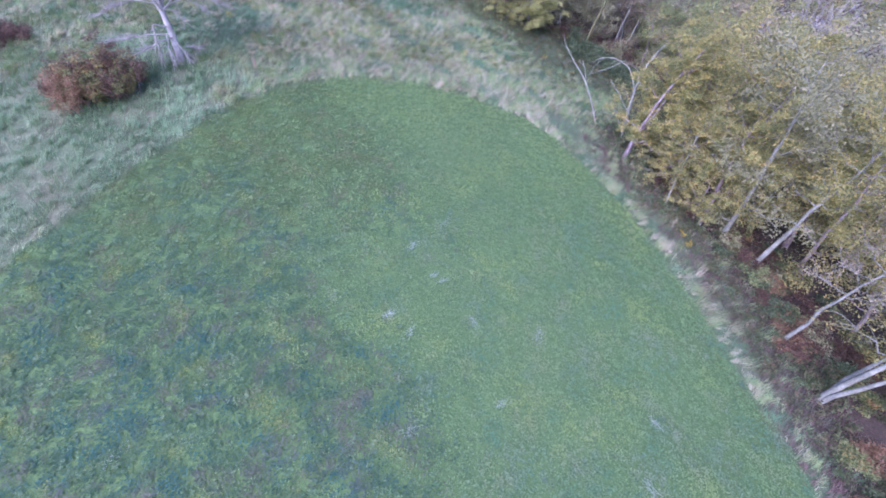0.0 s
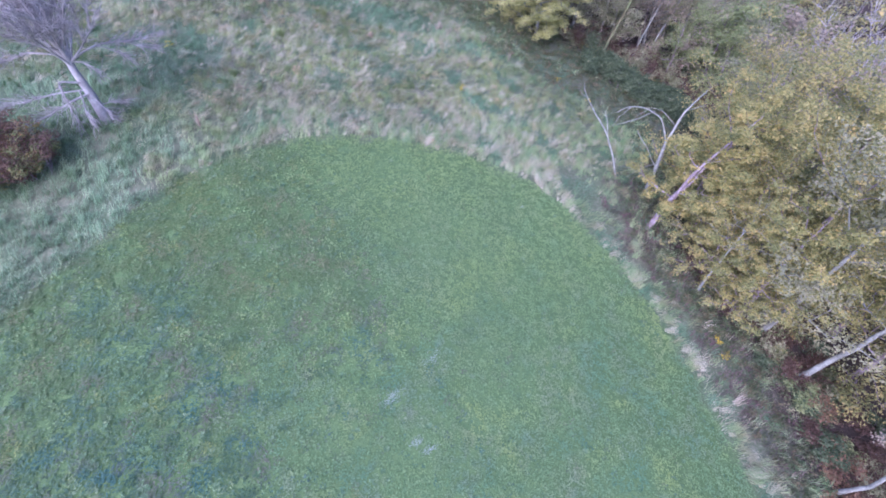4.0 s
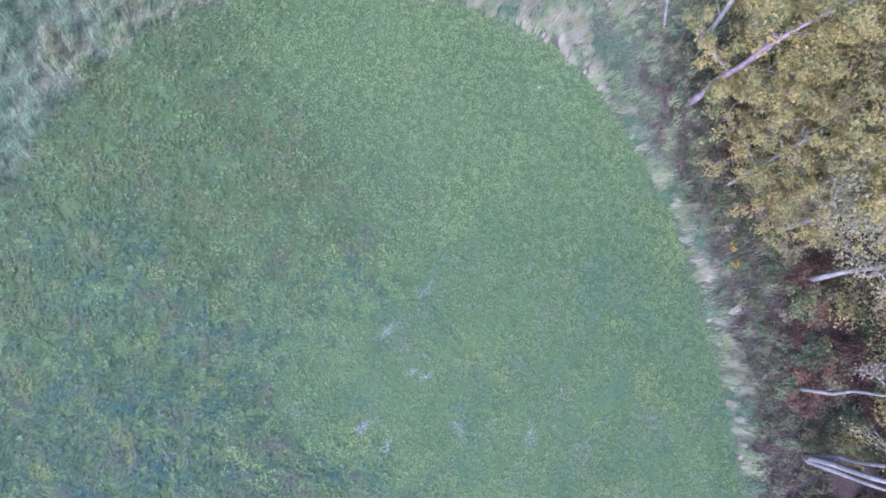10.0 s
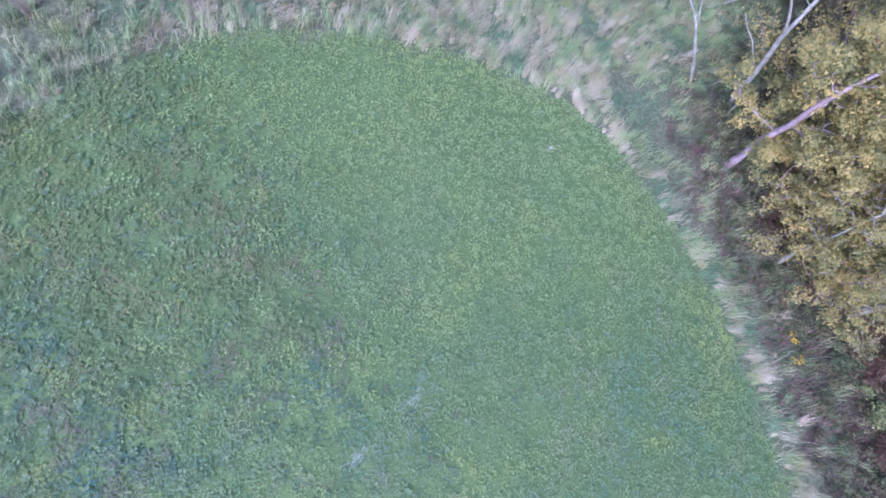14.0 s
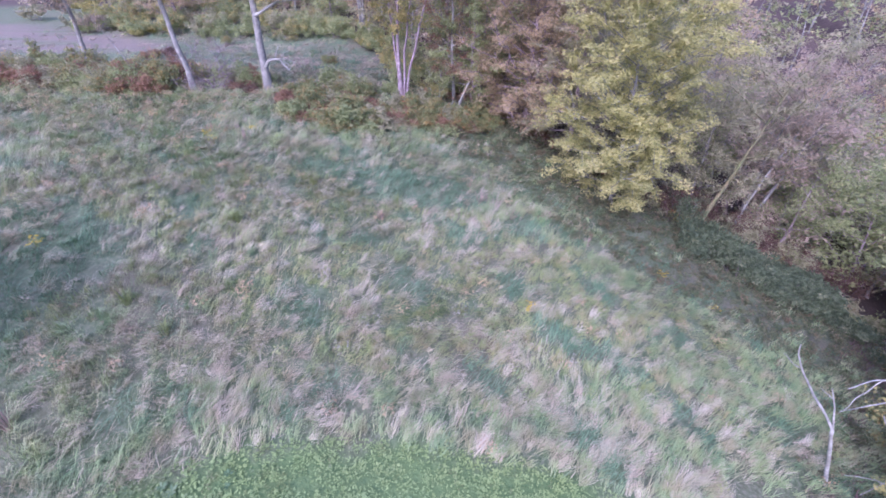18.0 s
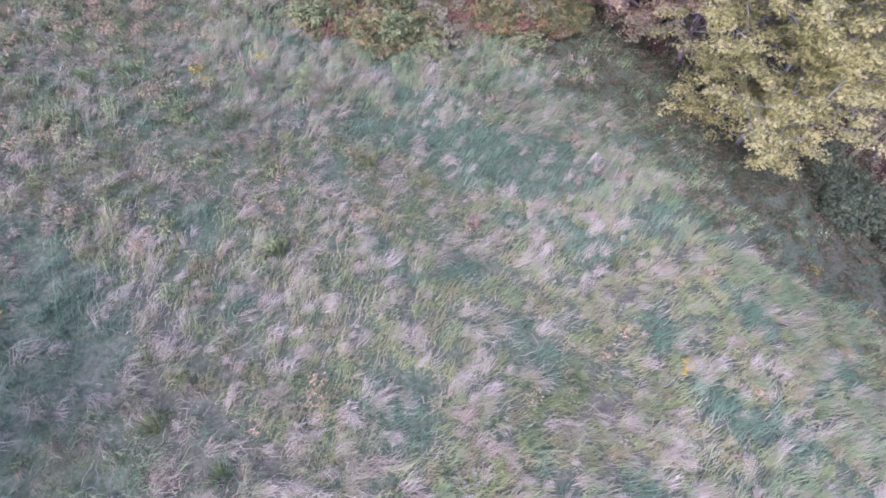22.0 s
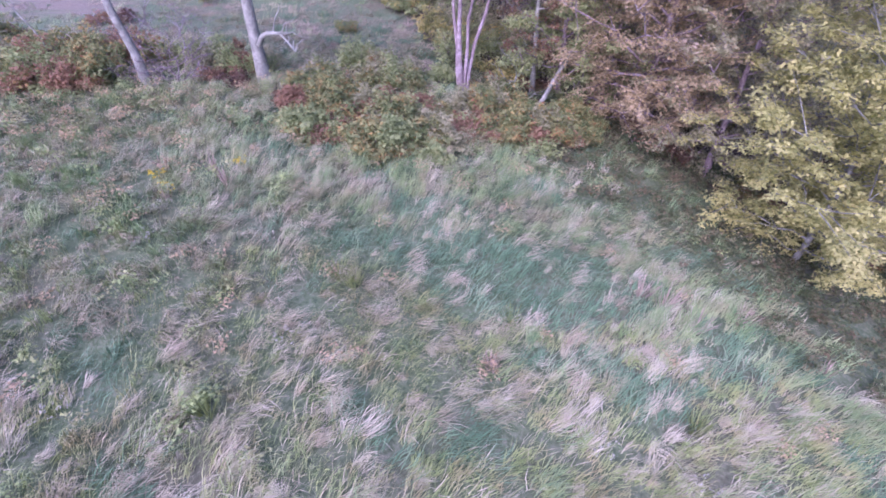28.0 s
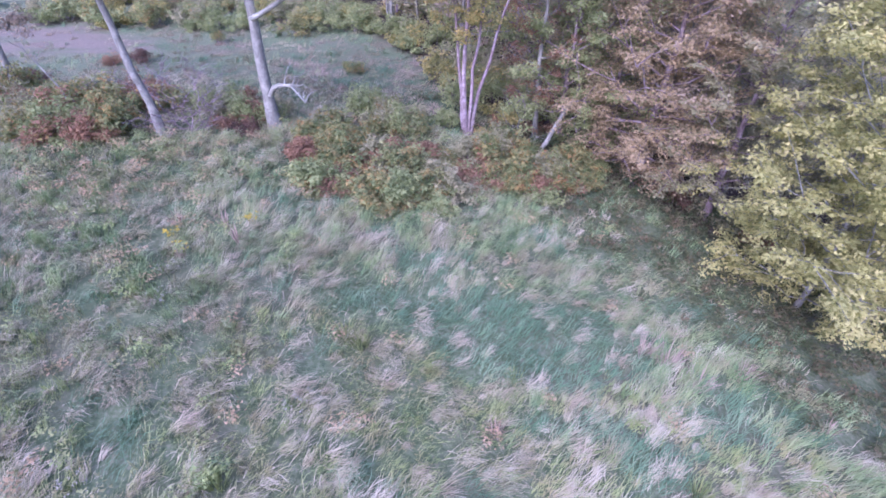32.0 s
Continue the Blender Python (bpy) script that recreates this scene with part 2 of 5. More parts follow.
M_RUST = foliage("weed_rust", [(0.05, (0.264, 0.238, 0.119)), (0.35, (0.436, 0.343, 0.172)), (0.65, (0.568, 0.422, 0.238)), (0.85, (0.475, 0.502, 0.185)), (0.97, (0.686, 0.554, 0.343))], patch=0.9, patch_amount=0.5)
M_WEB = foliage("web_pale", [(0.1, (0.33, 0.41, 0.31)), (0.9, (0.52, 0.57, 0.46))], trans=0.3)
M_SEED = foliage("seed_pale", [(0.1, (0.36, 0.37, 0.27)), (0.9, (0.52, 0.52, 0.40))], trans=0.3)
M_FLOWER = foliage("flower_yellow", [(0.1, (0.55, 0.42, 0.03)), (0.9, (0.75, 0.6, 0.06))])


def ground_material():
    m, nt, b = nodes_of("ground")

    def mask(name):
        a = nt.nodes.new("ShaderNodeAttribute")
        a.attribute_name = name
        return a.outputs["Fac"]

    fine, slow = noise_fac(nt, 5.0, 6.0, 0.7), noise_fac(nt, 0.22, 4.0)
    # meadow soil darkened, with the shade between tussocks put into its colour
    meadow = ramp(nt, fine, [(0.3, (0.05, 0.085, 0.035)), (0.5, (0.105, 0.15, 0.068)), (0.7, (0.21, 0.225, 0.13))])
    clover = ramp(nt, fine, [(0.3, (0.06, 0.12, 0.036)), (0.5, (0.10, 0.175, 0.05)), (0.72, (0.14, 0.22, 0.068))])
    clover = mix_col(nt, math_node(nt, "MULTIPLY", slow, 0.4), clover, (0.06, 0.09, 0.045))
    litter = ramp(nt, fine, [(0.3, (0.045, 0.037, 0.028)), (0.55, (0.095, 0.076, 0.055)), (0.75, (0.17, 0.14, 0.10))])
    track = ramp(nt, fine, [(0.3, (0.12, 0.11, 0.075)), (0.6, (0.20, 0.18, 0.12)), (0.8, (0.31, 0.28, 0.20))])
    brown = math_node(nt, "MULTIPLY", math_node(nt, "SUBTRACT", slow, 0.45), 3.0)
    meadow = mix_col(nt, brown, meadow, ramp(nt, fine, [(0.3, (0.10, 0.092, 0.052)), (0.6, (0.18, 0.165, 0.10)), (0.8, (0.27, 0.24, 0.165))]))
    col = mix_col(nt, mask("clover"), meadow, clover)
    col = mix_col(nt, mask("wood"), col, litter)
    col = mix_col(nt, mask("track"), col, track)
    nt.links.new(col, b.inputs["Base Color"])
    b.inputs["Roughness"].default_value = 0.95
    b.inputs["Specular IOR Level"].default_value = 0.2
    bp = nt.nodes.new("ShaderNodeBump")
    bp.inputs["Strength"].default_value, bp.inputs["Distance"].default_value = 0.7, 0.08
    nt.links.new(fine, bp.inputs["Height"])
    nt.links.new(bp.outputs[0], b.inputs["Normal"])
    return m


# ---- shape of the land ----
def smooth(a, lo, hi):
    k = np.clip((a - lo) / (hi - lo), 0, 1)
    return k * k * (3 - 2 * k)


def wavy(x, y, scale, seed=0.0):
    """A cheap smooth field between -1 and 1."""
    x, y = np.asarray(x) / scale, np.asarray(y) / scale
    return (np.sin(1.7 * x + 2.1 * y + seed + 1.3 * np.sin(1.1 * y - 0.7 * x + seed * 2)) + np.sin(2.9 * y - 1.3 * x + 2 * seed + 1.1 * np.sin(1.9 * x + seed))
            + 0.6 * np.sin(4.3 * x + 3.7 * y + 3 * seed)) / 2.6


def ground_z(x, y):
    """Height of the land: a slope falling to the wood, low bumps, and hills rising behind the woods."""
    x, y = np.asarray(x, float), np.asarray(y, float)
    yc, xc = np.where(y > 76, 76 + 14 * np.tanh((y - 76) / 14), y), np.where(x < -30, -30 + 14 * np.tanh((x + 30) / 14), x)
    u, v = 2.0 * np.tanh(xc / 60), 70 / 30 * np.tanh((yc - 45) / 70)
    z = 3.279 - 7.854 * u + 3.161 * v - 3.398 * u * u - 2.106 * u * v - 2.142 * v * v - 0.090 * u ** 3 - 0.615 * u * u * v + 1.643 * u * v * v + 0.200 * v ** 3
    near = np.exp(-(np.maximum(np.hypot(x, y - 45) - 70, 0) / 40) ** 2)
    z = z + near * (0.06 * wavy(x, y, 3.1, 1) + 0.12 * wavy(x, y, 9, 2)) + 0.035 * np.maximum(y - 84, 0)
    return z + 20 * smooth(y + 0.45 * x, 104, 230) + 12 * smooth(x, 44, 110)


def gz(x, y):
    return float(ground_z(x, y))


CLOVER_EDGE = [(-40, 5), (-33, 11.5), (-28, 17.5), (-26, 20.8), (-24.3, 23.9), (-21.8, 27.4), (-19.8, 30.8), (-17.8, 33.3), (-15.6, 35.4), (-12.3, 37.5), (-9.4, 38.8), (-6.5, 39.5), (-2.7, 39.8), (1.0, 40.1), (4.6, 39.6),
               (8, 38.6), (10.4, 36.9), (12.6, 34.7), (14.7, 32.2), (16.3, 29.6), (17.8, 26.5), (18.8, 23.5), (19.7, 21), (20.7, 17.8), (21.4, 15.1), (22.2, 12.3), (23.1, 9), (24.3, 2), (25, -30), (-60, -30), (-60, -2)]
WOOD_EDGE = [(29, -40), (27.3, 0), (25.4, 12), (25.9, 20.5), (24.8, 26.9), (22.1, 32), (19.9, 37.1), (20.4, 42.8), (27.1, 52.8), (33, 59), (36, 66), (27, 68), (20.3, 66.5), (16, 67.5), (13.5, 69), (7.9, 71.5), (2.1, 75),
             (-3.8, 77.5), (-8, 79), (-12.2, 86), (-16.8, 95), (-26.3, 108), (-48, 126), (-72, 133), (-130, 130), (-130, 400), (400, 400), (400, -40)]
TRACK = [(-95, 114), (-62, 104), (-48, 98), (-45, 93.5), (-55, 89), (-80, 90)]


def inside(poly, x, y):
    """Signed distance to a polygon, positive inside."""
    x, y = np.asarray(x, float), np.asarray(y, float)
    best, odd = np.full(x.shape, 1e9), np.zeros(x.shape, bool)
    for (ax, ay), (bx, by) in zip(poly, poly[1:] + poly[:1]):
        dx, dy = bx - ax, by - ay
        k = np.clip(((x - ax) * dx + (y - ay) * dy) / (dx * dx + dy * dy), 0, 1)
        best = np.minimum(best, np.hypot(x - ax - k * dx, y - ay - k * dy))
        odd ^= ((ay > y) != (by > y)) & (x < dx * (y - ay) / (dy if dy else 1e-9) + ax)
    return np.where(odd, best, -best)


# ---- mesh helpers ----
def raw_mesh(name, verts, loops, starts, totals=None):
    me = bpy.data.meshes.new(name)
    me.vertices.add(len(verts))
    me.vertices.foreach_set("co", np.asarray(verts, np.float32).ravel())
    me.loops.add(len(loops))
    me.loops.foreach_set("vertex_index", np.asarray(loops, np.int32))
    me.polygons.add(len(starts))
    me.polygons.foreach_set("loop_start", np.asarray(starts, np.int32))
    me.update(calc_edges=True)
    me.validate()
    return me


def set_tone(me, tone):
    """Light or dark leaves and tufts: one value between 0 and 1 for each face; by chance where none is given."""
    if tone is None:
        tone = np.random.default_rng(len(me.polygons)).uniform(0, 1, len(me.polygons))
    me.attributes.new("tone", "FLOAT", "FACE").data.foreach_set("value", np.asarray(tone, np.float32))
    return me


def quads_mesh(name, q, tone=None):
    """q: n x k x 3, one separate k-sided leaf each."""
    n, k = q.shape[:2]
    return set_tone(raw_mesh(name, q.reshape(-1, 3), np.arange(k * n), np.arange(n) * k), tone)


def blades_mesh(name, base, tip, side, bow, width, tone=None):
    """Curved, tapering blades: two base corners, two at mid-length, one tip."""
    mid = (base + tip) / 2 + bow
    w = width[:, None] * side
    v = np.stack([base - w / 2, base + w / 2, mid + w * 0.45, mid - w * 0.45, tip], 1)
    n = len(base)
    k = np.arange(n)[:, None] * 5
    loops = (k + np.array([0, 1, 2, 3, 3, 2, 4])).ravel()
    starts = (np.arange(n)[:, None] * 7 + np.array([0, 4])).ravel()
    return set_tone(raw_mesh(name, v.reshape(-1, 3), loops, starts), None if tone is None else np.repeat(tone, 2))


def leaf_quads(centres, per, spread, size, r, flat=0.5):
    """Leaves round cluster centres: pointed three-sided leaves, mostly facing up."""
    c = np.repeat(np.asarray(centres), per, 0)
    m = len(c)
    d = r.normal(0, 1, (m, 3))
    d /= np.linalg.norm(d, axis=1)[:, None]
    p = c + d * (r.uniform(0, 1, m) ** 0.45 * spread * 1.9)[:, None] * np.array([1, 1, 0.55])
    nrm = r.normal(0, 0.55, (m, 3)) + 0.55 * d + np.array([0, 0, 0.8 + flat])
    nrm /= np.linalg.norm(nrm, axis=1)[:, None]
    t = np.cross(nrm, r.normal(0, 1, (m, 3)))
    t /= np.linalg.norm(t, axis=1)[:, None] + 1e-9
    b = np.cross(nrm, t)
    s = (size * r.uniform(0.6, 1.4, m))[:, None]
    return np.stack([p - t * s * 0.4 + b * s * 0.42, p - t * s * 0.4 - b * s * 0.42, p + t * s * 0.75], 1)


class Tubes:
    """Collects swept, tapering tubes into one mesh."""

    def __init__(self):
        self.v, self.f, self.n = [], [], 0

    def add(self, pts, radii, sides=6):
        pts = np.asarray(pts, float)
        d = np.gradient(pts, axis=0)
        d /= np.linalg.norm(d, axis=1)[:, None] + 1e-9
        ref = np.array([0.31, 0.87, 0.12]) if abs(d[0][2]) > 0.6 else np.array([0.05, 0.1, 1.0])
        a = np.cross(d, ref)
        a /= np.linalg.norm(a, axis=1)[:, None] + 1e-9
        b = np.cross(d, a)
        ang = np.arange(sides) * 2 * np.pi / sides
        r = np.asarray(radii, float)[:, None, None]
        ring = pts[:, None] + r * (np.cos(ang)[None, :, None] * a[:, None] + np.sin(ang)[None, :, None] * b[:, None])
        m = len(pts)
        for i in range(m - 1):
            for j in range(sides):
                k = (j + 1) % sides
                self.f.append((self.n + i * sides + j, self.n + i * sides + k, self.n + (i + 1) * sides + k, self.n + (i + 1) * sides + j))
        self.f.append(tuple(self.n + (m - 1) * sides + j for j in range(sides)))
        self.v.append(ring.reshape(-1, 3))
        self.n += m * sides
        return self

    def mesh(self, name):
        me = bpy.data.meshes.new(name)
        me.from_pydata(np.concatenate(self.v).tolist(), [], self.f)
        me.shade_smooth()
        return me


def part(name, me, mat, parent, label="", kind=""):
    ob = new(name, me)
    if mat and not me.materials:
        me.materials.append(mat)
    ob.parent = parent
    return tagged(ob, label=label, kind=kind)


# ---- ground ----
def build_ground():
    def axis(lo, hi, step):
        far = np.array([3, 7, 12, 18, 26, 36, 50, 70, 95, 130, 180, 260, 400, 700, 1200, 2000.0])
        return np.concatenate([lo - far[::-1], np.arange(lo, hi + 0.01, step), hi + far])

    xs, ys = axis(-50, 50, 0.6), axis(-10, 120, 0.6)
    X, Y = np.meshgrid(xs, ys)
    Z = ground_z(X, Y)
    nx, ny = len(xs), len(ys)
    idx = np.arange(nx * ny).reshape(ny, nx)
    loops = np.stack([idx[:-1, :-1], idx[:-1, 1:], idx[1:, 1:], idx[1:, :-1]], -1).reshape(-1, 4)
    me = raw_mesh("ground", np.stack([X, Y, Z], -1).reshape(-1, 3), loops.ravel(), np.arange(len(loops)) * 4)
    x, y = X.ravel(), Y.ravel()
    jig = 0.5 * wavy(x, y, 1.3, 5)
    for name, val in (("clover", smooth(inside(CLOVER_EDGE, x, y) + jig, -0.4, 0.4)), ("wood", smooth(inside(WOOD_EDGE, x, y) + 2 * jig, -1.5, 1.5)),
                      ("track", smooth(inside(TRACK, x, y) + 3 * jig, -1.5, 2) * smooth(wavy(x, y, 4, 7) + 0.5 * wavy(x, y, 1.5, 9) + 0.6, 0, 0.6))):
        at = me.attributes.new(name, "FLOAT", "POINT")
        at.data.foreach_set("value", val.astype(np.float32))
    me.materials.append(ground_material())
    me.shade_smooth()
    return tagged(new("ground", me), label="sloping field of mown clover and rough meadow soil", category="ground", kind="structure")


build_ground()

# ---- grasses ----
LUSH = [(-7.0, 57.9, 5.6, 2.6), (-13, 58.2, 3.0, 1.2), (0.8, 56.0, 2.4, 0.9), (13, 57, 5, 2.5), (-24.8, 45.8, 5.4, 5.2), (-30, 28, 12, 13), (-29, 39, 6, 4)]


def lushness(x, y):
    k = np.zeros_like(x)
    for cx, cy, a, b in LUSH:
        k = np.maximum(k, 1 - ((x - cx) / a) ** 2 - ((y - cy) / b) ** 2)
    return k + 0.35 * wavy(x, y, 2.5, 3)


def heading(x, y):
    """The way the wind has laid the grass, by place."""
    near = np.exp(-np.clip(-inside(CLOVER_EDGE, x, y), 0, 50) / 3.0)
    return 0.2 + 0.65 * near * (x < 10) + 0.75 * wavy(x, y, 6.5, 4) + 0.3 * wavy(x, y, 2.0, 8)


def tufts(name, mat, label, x, y, blades, length, width, spread, lay, seed, fan=0.4, size_range=(0.65, 1.35), arch=0.16, curl=0.06, lump=0.0):
    """Tufts of curved blades laid over by the wind, joined into one mesh."""
    r = np.random.default_rng(seed)
    n = len(x)
    size = r.uniform(*size_range, n)
    head = heading(x, y) + r.normal(0, 0.3, n)
    X, Y, S, H = (np.repeat(a, blades) for a in (x, y, size, head))
    m = len(X)
    ang, rad = r.uniform(0, 2 * np.pi, m), spread * S * np.sqrt(r.uniform(0, 1, m))
    bx, by = X + rad * np.cos(ang), Y + rad * np.sin(ang)
    base = np.stack([bx, by, ground_z(bx, by) - 0.03], 1)
    L = length * S * r.uniform(0.55, 1.2, m)
    h = H + r.normal(0, fan, m)
    over = np.clip(lay * r.uniform(0.6, 1.2, m), 0.05, 0.97)
    fl = np.stack([np.cos(h) * over, np.sin(h) * over, np.sqrt(1 - over ** 2)], 1)
    tip = base + fl * L[:, None]
    tip[:, 2] = np.maximum(tip[:, 2], ground_z(tip[:, 0], tip[:, 1]) + 0.06)
    side = np.stack([-np.sin(h), np.cos(h), r.normal(0, 0.35, m)], 1)
    bow = np.zeros((m, 3))
    twist = np.repeat(r.normal(0, curl, n), blades) * L
    bow[:, 0], bow[:, 1], bow[:, 2] = -np.sin(h) * twist, np.cos(h) * twist, L * arch * over
    rise = lump * np.clip(wavy(bx, by, 0.55, 2) + 0.35, 0, 1.2)
    tip[:, 2] += rise
    bow[:, 2] += rise * 0.6
    me = blades_mesh(name, base, tip, side, bow, width * r.uniform(0.6, 1.4, m), np.repeat(r.uniform(0, 1, n), blades))
    me.materials.append(mat)
    return tagged(new(name, me), label=label, category="grass", kind="stuff")


def scatter(x0, x1, y0, y1, density, r):
    n = int((x1 - x0) * (y1 - y0) * density)
    return r.uniform(x0, x1, n), r.uniform(y0, y1, n)


def keep(x, y, r):
    """Meadow ground only, thinned out well away from the walk."""
    ok = (inside(CLOVER_EDGE, x, y) < -0.05) & (inside(WOOD_EDGE, x, y) < 1.0) & ((inside(TRACK, x, y) < 0) | (r.uniform(0, 1, len(x)) < 0.3))
    far = np.hypot((x + 5) / 1.2, y - 45)
    ok &= r.uniform(0, 1, len(x)) > 0.8 * smooth(inside(WOOD_EDGE, x, y) + 1.5 * wavy(x, y, 2.5, 6), -13, -9.5) * smooth(y, 50, 56) * smooth(x + wavy(x, y, 3, 5), -10, -4)
    ok &= r.uniform(0, 1, len(x)) < np.maximum(np.clip(1.5 - far / 42, 0.2, 1), 0.17 * ((y > 80) | (y > 70) & (r.uniform(0, 1, len(x)) < 0.6)) * ((y > 70) & (x > -76) & (x < -5)))
    ok &= r.uniform(0, 1, len(x)) > 0.75 * shaded(x, y)
    ok &= r.uniform(0, 1, len(x)) > 0.75 * ((x > 10) & (y < 42) & (inside(CLOVER_EDGE, x, y) < -1.3))
    return x[ok], y[ok]


def shaded(x, y):
    """Ground under the spread of the yellow tree, where leafy weeds take over from the grass."""
    return smooth(x + 1.2 * wavy(x, y, 2, 9), 2, 6) * smooth(y + 0.35 * x + 1.2 * wavy(x, y, 1.7, 5), 57, 61)


def mid(x, y):
    """The shorter, yellower part of the meadow beyond the clover."""
    return smooth(1.25 - ((x + 10) / 24) ** 2 - ((y - 49.5) / 8.5) ** 2 + 0.5 * wavy(x, y, 3.5, 13), 0.1, 0.8)


def meadow():
    r = np.random.default_rng(31)
    x, y = keep(*scatter(-76, 31, -4, 114, 4.4, r), r)
    deep = lushness(x, y) > 0.15
    olive = ~deep & (r.uniform(0, 1, len(x)) < 0.9 * mid(x, y))
    short = ~deep & ~olive & (r.uniform(0, 1, len(x)) < 0.85 * smooth(y + wavy(x, y, 4, 2), 74.5, 78.5))
    tufts("clearing_grass", M_CLEARING, "short brownish grass of the clearing beyond the brambles", x[short], y[short], 26, 0.40, 0.022, 0.45, 0.85, 27, fan=0.7, lump=0.1)
    tufts("olive_grass", M_OLIVEGRASS, "short yellowish-green tussocks of meadow grass", x[olive], y[olive], 28, 0.46, 0.016, 0.34, 0.85, 26, fan=0.5, lump=0.2)
    deep_or = deep | olive | short
    tufts("meadow_grass", M_GRASS, "green tussocks of long unmown meadow grass", x[~deep_or], y[~deep_or], 23, 0.72, 0.018, 0.30, 0.92, 22, fan=0.4, lump=0.24, arch=0.28, curl=0.12)
    soft = deep & (x < -17) & (y < 42)
    tufts("soft_grass", M_SOFT, "billows of soft blue-green grass around dead tree and red bush", x[soft], y[soft], 20, 0.62, 0.019, 0.34, 0.93, 29, fan=0.45, lump=0.4)
    deep &= ~soft
    tufts("lush_grass", M_LUSH, "dark blue-green patches of lush soft grass", x[deep], y[deep], 20, 0.62, 0.019, 0.34, 0.93, 23, fan=0.5, lump=0.18, curl=0.12)
    # straw tussocks laid over, thickest along the mown edge
    x, y = keep(*scatter(-60, 29, -4, 84, 2.7, r), r)
    cl = inside(CLOVER_EDGE, x, y)
    right = (x > 10) & (cl > -9) & (y < 42)
    want = (0.66 - 0.08 * mid(x, y) + 0.45 * wavy(x, y, 1.4, 9) + 0.22 * wavy(x, y, 8, 6) - 0.6 * np.clip(lushness(x, y) + 0.1, 0, 1) + 0.5 * np.exp(-((cl + 1.6) / 2.0) ** 2) * smooth(x, -18, -12) * np.where(x > 11, 0.25, 1.0)
            - 0.6 * smooth(-x + 2 * wavy(x, y, 3, 5), 15, 20) * smooth(-y + 2 * wavy(x, y, 3, 6), -41, -36) + 0.35 * smooth(1 - ((x + 14) / 9) ** 2 - ((y - 44) / 6) ** 2 + 0.4 * wavy(x, y, 2.5, 8), 0.1, 0.7) - 0.35 * smooth(y, 74, 78) + 0.45 * smooth(-x + 0.5 * (y - 60), 10, 18) * smooth(y + 2 * wavy(x, y, 3, 5), 50, 60) * (y < 74) - 0.35 * smooth(x, 6, 14) * smooth(y + 2 * wavy(x, y, 3, 7), 40, 46) - 0.55 * smooth(x, -2, 4) * smooth(y + wavy(x, y, 3, 7), 49, 54) + 0.2 * smooth(-x + wavy(x, y, 3, 4), 9, 17) * smooth(y, 43, 49) - 0.65 * (right & (cl < -1.0)) - 0.5 * smooth(inside(WOOD_EDGE, x, y), -7, -2) * (y > 42))
    ok = r.uniform(0, 1, len(x)) < want
    tufts("dry_grass", M_STRAW, "pale straw-coloured tussocks of long grass laid over by wind", x[ok], y[ok], 44, 0.84, 0.0120, 0.19, 1.0, 21, fan=0.3, size_range=(0.3, 1.45), arch=0.22, curl=0.22)
    x, y = keep(*scatter(-60, 29, -4, 84, 2.6, r), r)
    cl = inside(CLOVER_EDGE, x, y)
    ok = (r.uniform(0, 1, len(x)) < 0.6 + 0.4 * wavy(x, y, 3, 1) - 0.4 * smooth(x, 8, 13) * (cl < -1.5)) & (lushness(x, y) < 0.25)
    tufts("dry_stalks", M_STRAW, "thin dry grass stalks scattered through the green meadow", x[ok], y[ok], 8, 0.6, 0.018, 0.35, 0.9, 24, fan=0.6)
    # rust-brown and olive leafy weeds through the rough side of the meadow
    x, y = keep(*scatter(-50, 24, 40, 76, 3.0, r), r)
    want = 0.05 + 0.2 * smooth(-x + 0.5 * (y - 56) + 7 * wavy(x, y, 5, 12), 8, 24) * smooth(y, 44, 60) + 0.12 * smooth(y - 0.1 * x, 64, 69) + 0.4 * smooth(-x + 2 * wavy(x, y, 3, 8), 21, 27) * smooth(y + 2 * wavy(x, y, 2, 3), 59, 64) - 0.4 * (lushness(x, y) > 0.1)
    ok = r.uniform(0, 1, len(x)) < want
    x, y = x[ok], y[ok]
    c = np.stack([x, y, ground_z(x, y) + r.uniform(0.3, 0.6, len(x))], 1)
    pick = wavy(x, y, 1.2, 14) + r.normal(0, 0.3, len(x)) > 0
    for name, mat, sel, label in (("rusty_weeds", M_RUST, pick, "rust-brown autumn weeds in the rough meadow"), ("olive_weeds", M_OLIVEGRASS, ~pick, "olive leafy weeds in the rough meadow")):
        me = quads_mesh(name, leaf_quads(c[sel], 46, 0.24, 0.085, r, 0.2))
        me.materials.append(mat)
        tagged(new(name, me), label=label, category="weeds", kind="stuff")
    # brown dead weeds between the straw band and the wood
    x, y = scatter(10, 32, -4, 60, 7, r)
    cl, wd = inside(CLOVER_EDGE, x, y), inside(WOOD_EDGE, x, y)
    ok = (cl < -1.7 + 0.8 * wavy(x, y, 2, 3)) & (wd > -6) & (wd < 4) & (y < 43) | (wd > -2.5) & (wd < 2.5)
    ok &= r.uniform(0, 1, len(x)) < 0.75
    x, y = x[ok], y[ok]
    tufts("dead_weeds", M_WEED, "brown and mauve dead weeds between field and wood", x, y, 13, 0.50, 0.030, 0.3, 0.6, 25, fan=1.2)


